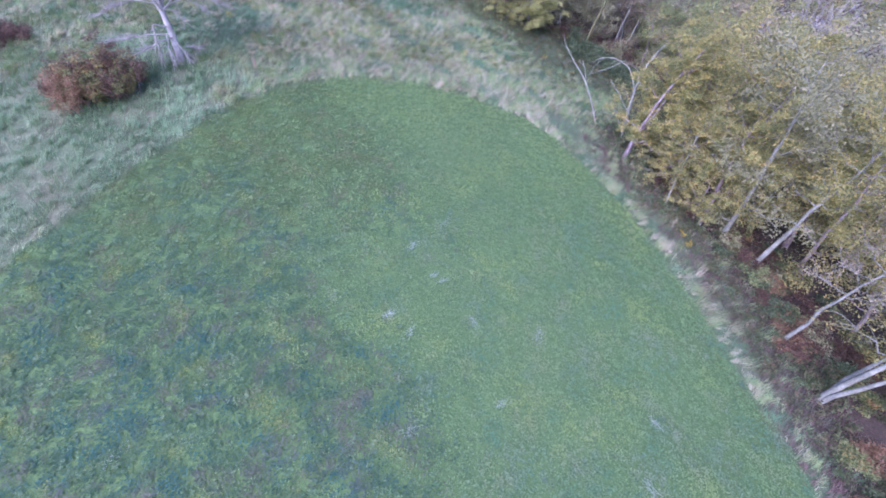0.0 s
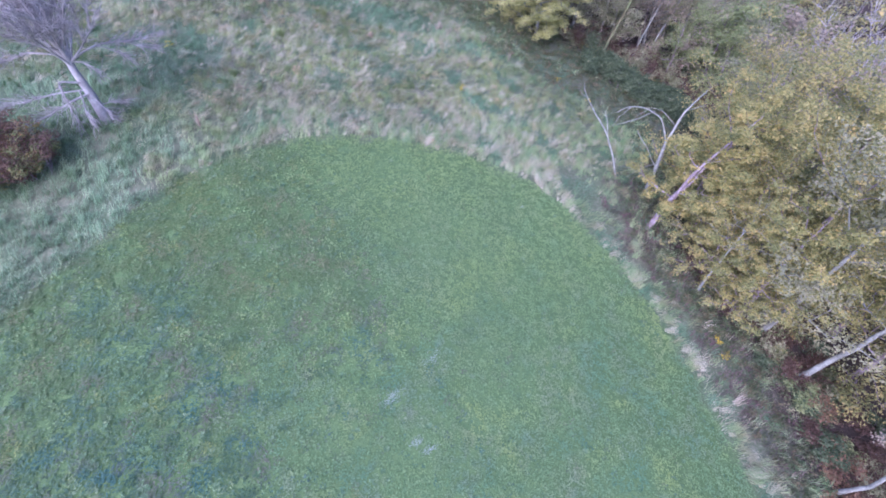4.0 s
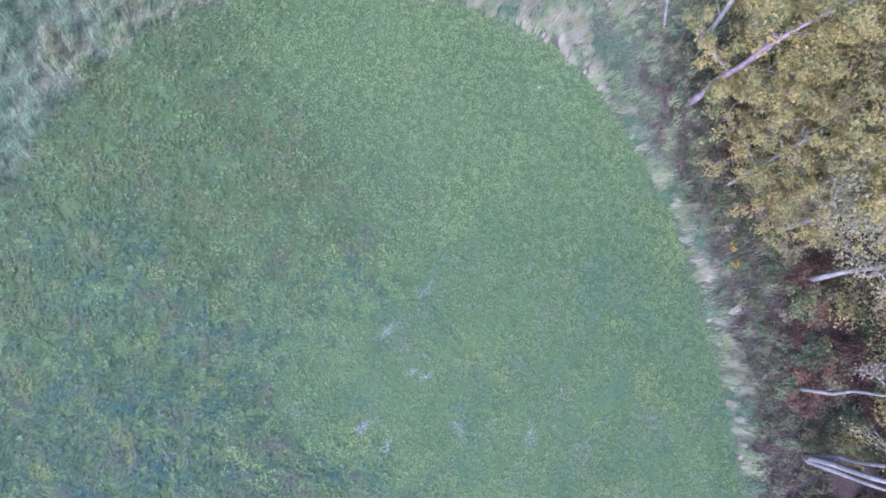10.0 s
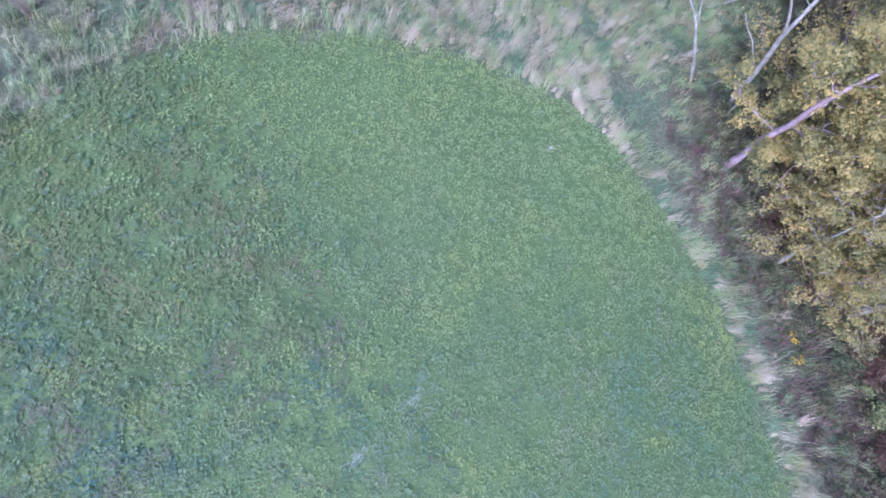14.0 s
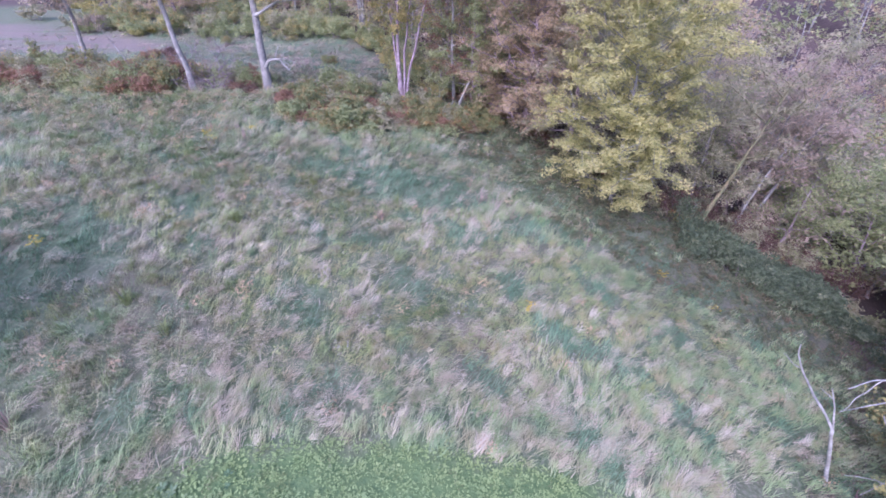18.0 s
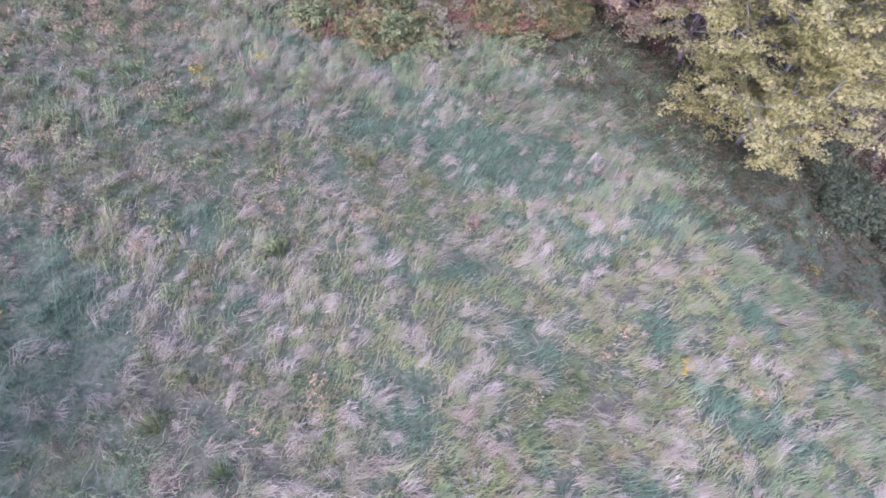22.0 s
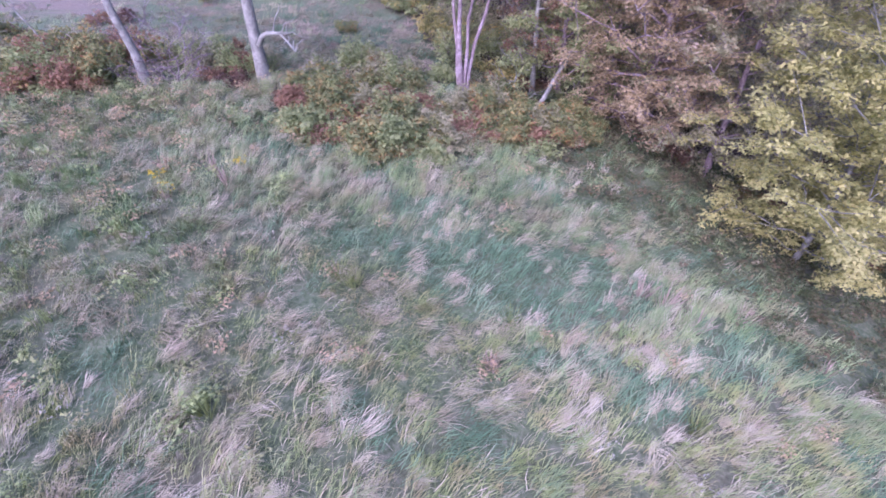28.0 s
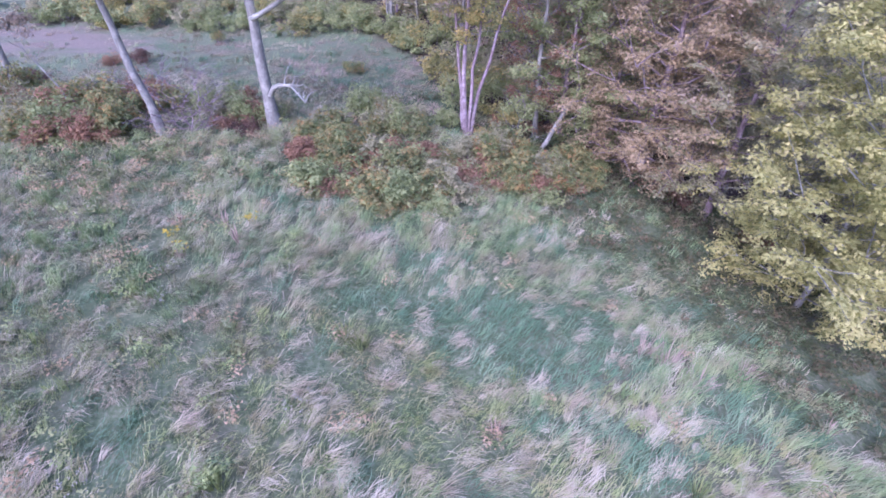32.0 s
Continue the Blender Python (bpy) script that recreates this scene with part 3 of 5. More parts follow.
def edge_weeds():
    """Knee-high leafy weeds, olive and brown, where the meadow meets woods and brambles."""
    r = np.random.default_rng(37)
    x, y = scatter(-48, 32, 2, 84, 7.0, r)
    wd, cl = inside(WOOD_EDGE, x, y), inside(CLOVER_EDGE, x, y)
    bank = np.exp(-((y - 66.5 - 0.22 * (x + 18)) / 2.2) ** 2) * (x > -46) * (x < 0)
    want = np.maximum(smooth(wd, -5.5, -1.5) * (wd < 4), 0.3 * bank) * (cl < -2.0)
    want = np.maximum(want, smooth(wd + 1.5 * wavy(x, y, 2.5, 6), -13, -9) * (wd < 4) * smooth(y, 50, 56) * smooth(x + wavy(x, y, 3, 5), -10, -4))
    want = np.maximum(want, 0.9 * shaded(x, y) * (wd < 4))
    ok = r.uniform(0, 1, len(x)) < want * (0.55 + 0.4 * wavy(x, y, 0.9, 3))
    x, y = x[ok], y[ok]
    c = np.stack([x, y, ground_z(x, y) + r.uniform(0.15, 0.4, len(x)) + np.clip(0.5 * wavy(x, y, 0.9, 3), 0, 1)], 1)
    q = leaf_quads(c, 22, 0.2, 0.135, r, 0.3)
    me = quads_mesh("edge_weeds", q)
    me.materials.append(M_EDGE)
    tagged(new("edge_weeds", me), label="knee-high olive and brown leafy weeds along wood and hedge", category="weeds", kind="stuff")


def clover():
    r = np.random.default_rng(33)
    x, y = scatter(-42, 25, -12, 41, 24, r)
    cl = inside(CLOVER_EDGE, x, y)
    coarse = smooth(-x + 6 * wavy(x, y, 9, 2) - 0.30 * (y - 20), -4, 15)
    ok = (cl > -0.15) & (r.uniform(0, 1, len(x)) < 1 - 0.2 * coarse)
    x, y, coarse = x[ok], y[ok], coarse[ok]
    leaves, n = 8, len(x)
    # clumps of leaves, each with its own height and tone; lumps of about half a metre and drifts of several metres
    lump = 0.5 + 0.3 * wavy(x, y, 0.42, 4) + 0.25 * wavy(x, y, 1.3, 6)
    tone = np.clip(0.36 * lump + 0.22 * r.uniform(0, 1, n) + 0.22, 0, 1)
    size = r.uniform(0.7, 1.35, n) * (0.080 + 0.036 * coarse)
    X, Y, S = (np.repeat(a, leaves) for a in (x, y, size))
    m = len(X)
    rad, turn = np.repeat(0.10 + 0.06 * coarse, leaves) * np.sqrt(r.uniform(0, 1, m)) * 1.2, r.uniform(0, 6.28, m)
    X, Y = X + rad * np.cos(turn), Y + rad * np.sin(turn)
    a = turn + r.normal(0, 0.7, m)
    out = np.stack([np.cos(a), np.sin(a), r.uniform(-0.1, 0.4, m)], 1)
    side = np.stack([-np.sin(a), np.cos(a), r.normal(0, 0.25, m)], 1) * r.uniform(0.7, 1.25, m)[:, None]
    rise = np.repeat((0.03 + 0.07 * coarse) * np.clip(lump, 0, 1.2) + r.uniform(0, 0.05, n), leaves) + r.uniform(0, 0.05, m)
    base = np.stack([X, Y, ground_z(X, Y) + rise], 1)
    q = np.stack([base, base + (0.55 * out + 0.34 * side) * S[:, None], base + out * S[:, None] * 1.3, base + (0.55 * out - 0.34 * side) * S[:, None]], 1)
    rough = np.repeat(coarse + 0.35 * wavy(x, y, 1.6, 17) + r.normal(0, 0.30, n) > 0.55, leaves)
    # drifts of yellowing leaves on the weedy side, fresher green towards the far end
    yellow = np.clip(1.9 * wavy(x, y, 2.1, 21) + 0.8 * wavy(x, y, 0.6, 22) - 0.75, 0, 1) * r.uniform(0.4, 1.0, n)
    fresh = smooth(y - 0.35 * x + 4 * wavy(x, y, 5, 2), 16, 40) * r.uniform(0.85, 1.0, n)
    fresh = np.where(rough, np.repeat(np.maximum(yellow, 0.55 * fresh), leaves), np.repeat(fresh, leaves))
    tone = np.repeat(tone, leaves)
    for name, mat, sel, label in (("clover_plants", M_CLOVER, ~rough, "bright green clover covering the mown plot"), ("weedy_clover", M_WEEDY, rough, "dark weedy clover on the high side of the plot")):
        me = quads_mesh(name, q[sel], tone[sel])
        at = me.attributes.new("fresh", "FLOAT", "FACE")
        at.data.foreach_set("value", fresh[sel].astype(np.float32))
        me.materials.append(mat)
        tagged(new(name, me), label=label, category="clover", kind="stuff")
    # broad-leaved weeds standing out of the clover, thickest on the high side of the plot
    wx, wy = scatter(-42, 25, -3, 41, 1.5, r)
    ok = (inside(CLOVER_EDGE, wx, wy) > 0.2) & (r.uniform(0, 1, len(wx)) < 0.06 + 0.75 * smooth(-wx + 7 * wavy(wx, wy, 5, 3), -2, 16))
    wx, wy = wx[ok], wy[ok]
    n = len(wx)
    X, Y, S = np.repeat(wx, 7), np.repeat(wy, 7), np.repeat(r.uniform(0.10, 0.26, n), 7)
    a = np.tile(np.arange(7) * 0.9, n) + np.repeat(r.uniform(0, 6.28, n), 7) + r.normal(0, 0.25, 7 * n)
    out = np.stack([np.cos(a), np.sin(a), r.uniform(0.0, 0.5, 7 * n)], 1)
    side = np.stack([-np.sin(a), np.cos(a), r.normal(0, 0.15, 7 * n)], 1)
    b0 = np.stack([X, Y, ground_z(X, Y) + 0.12], 1)
    w = np.stack([b0, b0 + (0.55 * out + 0.24 * side) * S[:, None], b0 + out * S[:, None], b0 + (0.55 * out - 0.24 * side) * S[:, None]], 1)
    wm = quads_mesh("broad_weeds", w, np.repeat(r.uniform(0, 1, n), 7))
    wm.materials.append(M_BROAD)
    tagged(new("broad_weeds", wm), label="broad-leaved weeds scattered through the clover", category="weeds", kind="stuff")


meadow()
edge_weeds()
clover()


# ---- trees and shrubs ----
def curve(a, b, n, sag, r, wob):
    k = np.linspace(0, 1, n)[:, None]
    p = np.asarray(a) * (1 - k) + np.asarray(b) * k
    p = p + np.sin(np.pi * k) * np.asarray(sag)
    p[1:-1] += r.normal(0, wob, (n - 2, 3))
    return p


def tree(name, x, y, label, height=14, radius=4.5, crown_from=0.35, lean=(0, 0), trunk_r=0.25, leaf=None, wood=None, leaves=9000, limbs=11,
         leaf_size=0.2, stems=((0, 0),), seed=1, droop=0.0, twigs=4, cluster=0.36, group="", squash=1.0, category="tree", fork=0.0, twig_r=0.005):
    """A tree whose root stands at x, y: stems that lean, limbs with twigs that end on an uneven crown, leaves in clusters at the twigs."""
    r = np.random.default_rng(seed)
    top = new(name)
    top.location = (x, y, gz(x, y))
    tagged(top, label=label, category=category, group=group)
    tips, fine = [], Tubes()
    wood = wood or M_BARK_BROWN
    for k, (sx, sy) in enumerate(stems):
        hh = height * (1 if k == 0 else r.uniform(0.75, 0.98))
        end = np.array([lean[0] * hh + sx, lean[1] * hh + sy, hh])
        sag = np.array([-0.10 * end[0] + r.normal(0, 0.2), -0.10 * end[1] + r.normal(0, 0.2), 0])
        start = (sx * 0.06, sy * 0.06, -0.3)
        if k and fork:
            start = main[4] * 0.6 + main[3] * 0.4 if fork < 0.5 else main[5]
        tk = curve(start, end, 9, sag, r, 0.08)
        main = tk if k == 0 else main
        s = np.linspace(0, 1, 9)
        rad = trunk_r * (1 if k == 0 else 0.8) * ((1 - s) ** 0.8 * 0.92 + 0.06)
        rad[0] *= 1.35 if not (k and fork) else 0.8
        if k and fork:
            rad *= 0.62
        part("trunk", Tubes().add(tk, rad, 8).mesh("trunk"), wood, top)
        nl = max(3, limbs // len(stems))
        for i in range(nl):
            f = crown_from + (0.97 - crown_from) * (i + r.uniform(0.1, 0.9)) / nl
            p0 = np.array([np.interp(f, s, tk[:, j]) for j in range(3)])
            a = i * 2.4 + r.uniform(-0.5, 0.5) + k * 1.3
            g = (f - crown_from) / (1 - crown_from)
            reach = radius * (0.55 + 0.9 * np.sqrt(max(0.02, g * (1 - g))) - 0.25 * g) * r.uniform(0.7, 1.2)
            rise = (0.25 + 0.9 * g) * reach * squash - droop * reach
            p1 = p0 + np.array([np.cos(a) * reach, np.sin(a) * reach, rise])
            lb = curve(p0, p1, 6, (0, 0, -0.08 * reach if droop <= 0 else 0.12 * reach), r, 0.05 * reach)
            lr = trunk_r * (1 - f) ** 0.6 * 0.36 + 0.016
            part("limb", Tubes().add(lb, lr * np.linspace(1, 0.25, 6), 5).mesh("limb"), wood, top)
            for j in range(twigs):
                q0 = lb[2 + j % 4]
                d = r.normal(0, 1, 3) * np.array([1, 1, 0.6]) + (p1 - p0) / reach * 0.9
                q1 = q0 + d / np.linalg.norm(d) * reach * r.uniform(0.3, 0.6)
                tw = curve(q0, q1, 4, (0, 0, 0.05), r, 0.06)
                fine.add(tw, lr * np.array([0.40, 0.30, 0.22, 0.10]) + twig_r, 3)
                tips += [q1, tw[2], (tw[1] + q1) / 2]
            tips += [p1, lb[4], lb[3], lb[2], lb[1], lb[1] + r.normal(0, 0.5, 3)]
    part("brushwood", fine.mesh("brushwood"), wood, top, kind="stuff")
    if leaf and leaves:
        tips = np.array(tips)
        per = max(1, leaves // len(tips))
        q = leaf_quads(tips, per, cluster * radius / 4.5, leaf_size, r)
        part("crown", quads_mesh("crown", q, np.repeat(r.uniform(0, 1, len(tips)), per)), leaf, top, kind="stuff")
    return top


def shrub(name, x, y, label, radius=1.5, height=1.3, leaf=None, leaves=1500, leaf_size=0.13, seed=1, stems=9, group="", stretch=(1, 1), category="shrub", wood=None):
    r = np.random.default_rng(seed)
    top = new(name)
    top.location = (x, y, gz(x, y))
    tagged(top, label=label, category=category, group=group)
    tb, tips = Tubes(), []
    for i in range(stems):
        a, rr = r.uniform(0, 6.28), radius * np.sqrt(r.uniform(0, 1))
        px, py = np.cos(a) * rr * stretch[0], np.sin(a) * rr * stretch[1]
        hz = height * (1 - 0.55 * (rr / radius) ** 2) * r.uniform(0.7, 1.1)
        dz = gz(x + px, y + py) - gz(x, y)
        st = curve((px * 0.35, py * 0.35, dz * 0.35 - 0.1), (px, py, dz + hz), 5, (0, 0, 0.1), r, 0.05)
        tb.add(st, np.linspace(0.022, 0.006, 5), 4)
        tips += [st[-1], st[3], (st[2] + st[3]) / 2, st[2] + r.normal(0, 0.2, 3)]
    part("stem", tb.mesh("stem"), wood or M_BARK_BROWN, top, kind="stuff")
    if leaf:
        per = max(1, leaves // len(tips))
        q = leaf_quads(tips, per, 0.19 * radius ** 0.5 + 0.03, leaf_size, r, 0.2)
        q[:, :, 2] = np.maximum(q[:, :, 2], ground_z(q[:, :, 0] + x, q[:, :, 1] + y) - gz(x, y) + 0.02)
        part("foliage", quads_mesh("foliage", q, np.repeat(r.uniform(0, 1, len(tips)), per)), leaf, top, kind="stuff")
    return top


# wood edge beside the clover
tree("leaning_tree", 18.1, 37.7, "twin-stemmed yellow-green tree leaning out of the wood edge", 11, 3.8, 0.16, (0.42, 0.06), 0.25, M_YGREEN, M_BARK_BROWN, 22000, 18, stems=((0, 0), (1.5, 1.6)), seed=11, twigs=5, leaf_size=0.15)
for k, (x, y, h, rad, nl) in enumerate([(22.0, 33.9, 5.2, 3.9, 15000), (25.9, 34.0, 6.2, 4.4, 17000), (23.6, 30.3, 5.0, 3.9, 15000), (27.7, 31.1, 6.2, 4.4, 16000), (23.0, 37.0, 5.4, 3.8, 12000)]):
    tree("maple_sapling", x, y, "low spreading sapling with yellow and green leaves at wood edge", h + 1.2, rad, 0.24, (0.03, 0.0), 0.11, M_YGREEN, M_BARK_BROWN, int(nl * 0.66), 18, seed=50 + k, twigs=6, leaf_size=0.125, cluster=0.24, squash=0.7, group="maple saplings")
tree("grey_tree", 24.4, 30.5, "brown-grey trunk rising out of the low maple leaves", 11, 3.4, 0.6, (0.10, 0.05), 0.24, M_YGREEN, M_BARK_BROWN, 6000, 9, seed=57, leaf_size=0.15)
tree("dead_snag", 21.6, 32.2, "bare pale snag standing above the low maple leaves", 7.6, 2.8, 0.72, (0.06, 0.02), 0.13, None, M_BARK_DEAD, 0, 6, seed=58, twigs=4)
tree("maple_tree", 31.2, 39.0, "tall yellow-green tree behind the wood edge", 15, 5.5, 0.15, (0.1, 0.05), 0.30, M_YGREEN, M_BARK_BROWN, 32000, 22, seed=31, twigs=6, leaf_size=0.16)
tree("maple_tree", 34.5, 31.4, "yellow and green autumn tree in the wood", 13, 5.5, 0.15, (0.1, 0.0), 0.30, M_YGREEN, M_BARK_BROWN, 28000, 20, seed=32, twigs=6, leaf_size=0.16)
tree("grey_tree", 27.8, 26.1, "grey-barked tree leaning into the wood with thin foliage", 12, 4.0, 0.5, (0.45, 0.1), 0.24, M_YGREEN, M_BARK_GREY, 3500, 14, seed=14, leaf_size=0.12, twigs=7)
tree("grey_tree", 26.9, 18.1, "thin grey tree leaning into the wood", 10, 3.2, 0.5, (0.5, 0.05), 0.16, M_DULL, M_BARK_GREY, 2000, 12, seed=15, leaf_size=0.12, twigs=7)
tree("grey_tree", 27.4, 13.4, "many-stemmed pale grey tree with sparse leaves", 11, 3.8, 0.5, (0.4, -0.1), 0.24, M_YGREEN, M_BARK_GREY, 3000, 12, stems=((0, 0), (1.5, -1), (1.2, 1.4)), seed=16, leaf_size=0.12, twigs=6)
# meadow end
tree("yellow_tree", 9.9, 66.4, "tall tree with pale yellow-green autumn leaves", 17.5, 6.0, 0.04, (-0.03, 0.02), 0.17, M_YELLOW, M_BARK_GREY, 110000, 64, seed=18, twigs=8, cluster=0.25, droop=-0.05, leaf_size=0.145)
tree("russet_oak", 2.4, 76.5, "broad oak with russet brown autumn leaves", 16, 5.2, 0.06, (0.02, 0), 0.35, M_RUSSET, M_BARK_BROWN, 78000, 54, seed=19, twigs=8, cluster=0.36, leaf_size=0.14, droop=0.0)
tree("aspen_tree", -28.5, 69.1, "leaning pale-barked tree with yellow-green top", 17, 4.2, 0.46, (-0.12, 0.0), 0.27, M_YGREEN, M_BARK_GREY, 18000, 14, seed=20, twigs=5, leaf_size=0.15)
tree("sycamore_tree", -22.8, 72.1, "forked pale-barked tree with a broken lower limb", 18, 5.0, 0.45, (-0.03, 0.04), 0.40, M_YGREEN, M_BARK_GREY, 17000, 18, stems=((0, 0), (-5.0, 0.8)), fork=0.4, seed=21, twigs=5, leaf_size=0.15)
tree("ash_tree", -10.5, 76.9, "clump of tall thin grey stems with yellow-green tops", 17, 3.5, 0.5, (0.0, 0.0), 0.20, M_YGREEN, M_BARK_BROWN, 20000, 18, stems=((0, 0), (-1.8, 0.3), (1.8, 0.6), (4.0, 1.0)), seed=22, twigs=5, leaf_size=0.15)
tree("thicket_tree", -42.5, 74.5, "brownish tree in the hedge with thin foliage", 14, 4.0, 0.35, (-0.03, 0), 0.28, M_DULL, M_BARK_GREY, 13000, 14, seed=23, twigs=5, leaf_size=0.15)
tree("ivy_tree", 18.7, 67.5, "leaning trunk wrapped in yellow-green ivy", 15, 3.8, 0.25, (0.30, 0.1), 0.22, M_OLIVE, M_BARK_IVY, 8000, 16, seed=24, twigs=5, leaf_size=0.15)
tree("leaning_tree", 26.0, 72.3, "long grey trunk leaning over the wood", 19, 4.5, 0.4, (0.35, 0.1), 0.22, M_OLIVE, M_BARK_GREY, 9000, 16, seed=25, twigs=5, leaf_size=0.15)
tree("leaning_tree", 23.5, 70.5, "thin pale trunk leaning in the wood edge", 16, 4.0, 0.4, (0.3, 0.1), 0.15, M_DULL, M_BARK_DEAD, 7500, 14, seed=27, twigs=5, leaf_size=0.15)
tree("bare_tree", 40.5, 54.7, "tall bare silver-grey tree standing in the wood", 19, 5.0, 0.25, (0.12, 0.1), 0.2, None, M_BARK_SILVER, 0, 40, stems=((0, 0), (2.5, 1), (-2, 1.5), (1, -2), (4, 0)), seed=26, twigs=14, squash=1.6, twig_r=0.016)
tree("bare_tree", 46.2, 46.3, "bare silver-grey many-stemmed tree in the wood", 17, 5.0, 0.25, (0.15, 0.05), 0.18, None, M_BARK_SILVER, 0, 32, stems=((0, 0), (2.5, 1), (-2, 1.5), (1, -2)), seed=126, twigs=14, squash=1.6, twig_r=0.016)
tree("oak_tree", -3.2, 79.5, "green leafy tree behind the ash stems", 12, 4.5, 0.06, (0, 0), 0.25, M_GREEN, M_BARK_BROWN, 28000, 22, seed=28, twigs=5, leaf_size=0.16)
tree("oak_tree", 7.0, 74.0, "olive-green leafy tree between russet oak and yellow tree", 15, 4.6, 0.05, (0, 0), 0.26, M_OLIVE, M_BARK_BROWN, 36000, 32, seed=29, twigs=7, leaf_size=0.14, cluster=0.25)

tree("bare_tree", -22.0, 107.3, "clump of bare grey stems beyond the clearing", 19, 3.0, 0.35, (0, 0), 0.2, M_DULL, M_BARK_GREY, 500, 24, stems=((0, 0), (-2.5, 0), (2.2, 0.5), (-1, 1.5), (1, -1.2)), seed=35, twigs=4)
tree("russet_oak", -57.0, 113.0, "russet brown tree at the far side of the clearing", 13, 5.5, 0.08, (0, 0), 0.3, M_RUSSET, M_BARK_BROWN, 14000, 24, seed=41, twigs=5, leaf_size=0.24)
tree("vine_tree", -5.2, 79.2, "grey trunk wrapped in red autumn vine", 15, 3.2, 0.15, (-0.03, 0), 0.22, M_REDBUSH, M_BARK_GREY, 8000, 16, seed=36, twigs=4, leaf_size=0.14)
tree("dead_shrub", -27.0, 69.7, "bare grey twiggy shrub beside a pale trunk", 3.6, 2.6, 0.05, (0.1, 0.0), 0.04, None, M_BARK_BROWN, 0, 22, stems=((0, 0), (1.4, 0.3), (-1.5, 0.2), (-2.6, 0.5)), seed=37, twigs=14, category="shrub")
tree("dead_shrub", -34.5, 70.0, "thin bare leaning stem among the brambles", 6.0, 1.0, 0.5, (-0.45, 0.1), 0.07, None, M_BARK_GREY, 0, 5, seed=38, twigs=3, category="shrub")
tree("dead_shrub", -6.5, 77.4, "pale bare twiggy shrub under the ash stems", 3.2, 2.0, 0.1, (-0.2, 0), 0.06, None, M_BARK_DEAD, 0, 10, seed=39, twigs=6, category="shrub")


def leaning_pole():
    top = tagged(new("leaning_pole"), label="pale dead trunk leaning out of the undergrowth", category="dead trunk")
    top.location = (-5.2, 76.8, gz(-5.2, 76.8))
    r = np.random.default_rng(3)
    part("trunk", Tubes().add(curve((0, 0, -0.2), (2.3, 0.5, 4.6), 6, (0.1, 0, 0), r, 0.03), np.linspace(0.19, 0.09, 6), 8).mesh("trunk"), M_BARK_DEAD, top)
    part("limb", Tubes().add(curve((0.8, 0.2, 1.6), (1.5, 0.0, 1.9), 4, (0, 0, 0.05), r, 0.02), np.linspace(0.06, 0.02, 4), 5).mesh("limb"), M_BARK_DEAD, top)


def broken_limb():
    top = tagged(new("broken_limb"), label="broken bleached limb hanging from the pale forked tree", category="dead limb")
    top.location = (-22.8, 72.1, gz(-22.8, 72.1))
    r = np.random.default_rng(4)
    main = curve((0.2, -0.1, 2.3), (2.7, -0.8, 2.2), 7, (0, 0, 0.9), r, 0.05)
    part("limb", Tubes().add(main, np.linspace(0.17, 0.05, 7), 7).mesh("limb"), M_BARK_DEAD, top)
    for k in range(9):
        a = main[3 + k % 4]
        b = a + np.array([r.uniform(-0.4, 1.6), r.uniform(-0.8, 0.8), r.uniform(-0.6, 1.4)])
        part("twig", Tubes().add(curve(a, b, 5, (0, 0, 0.15), r, 0.06), np.linspace(0.05, 0.012, 5), 5).mesh("twig"), M_BARK_DEAD, top)


def bare_limb():
    top = tagged(new("bare_limb"), label="long bare bleached limb reaching from the forked tree", category="dead limb")
    top.location = (-22.8, 72.1, gz(-22.8, 72.1))
    r = np.random.default_rng(8)
    main = curve((0.0, 0.1, 6.6), (6.2, 0.8, 8.0), 9, (0, 0, 0.5), r, 0.12)
    part("limb", Tubes().add(main, np.linspace(0.16, 0.03, 9), 7).mesh("limb"), M_BARK_DEAD, top)
    for k in range(8):
        a = main[3 + k % 6]
        b = a + np.array([r.uniform(0.2, 1.5), r.uniform(-0.8, 0.8), r.uniform(-0.2, 1.3)])
        part("twig", Tubes().add(curve(a, b, 5, (0, 0, 0.1), r, 0.06), np.linspace(0.035, 0.01, 5), 5).mesh("twig"), M_BARK_DEAD, top)


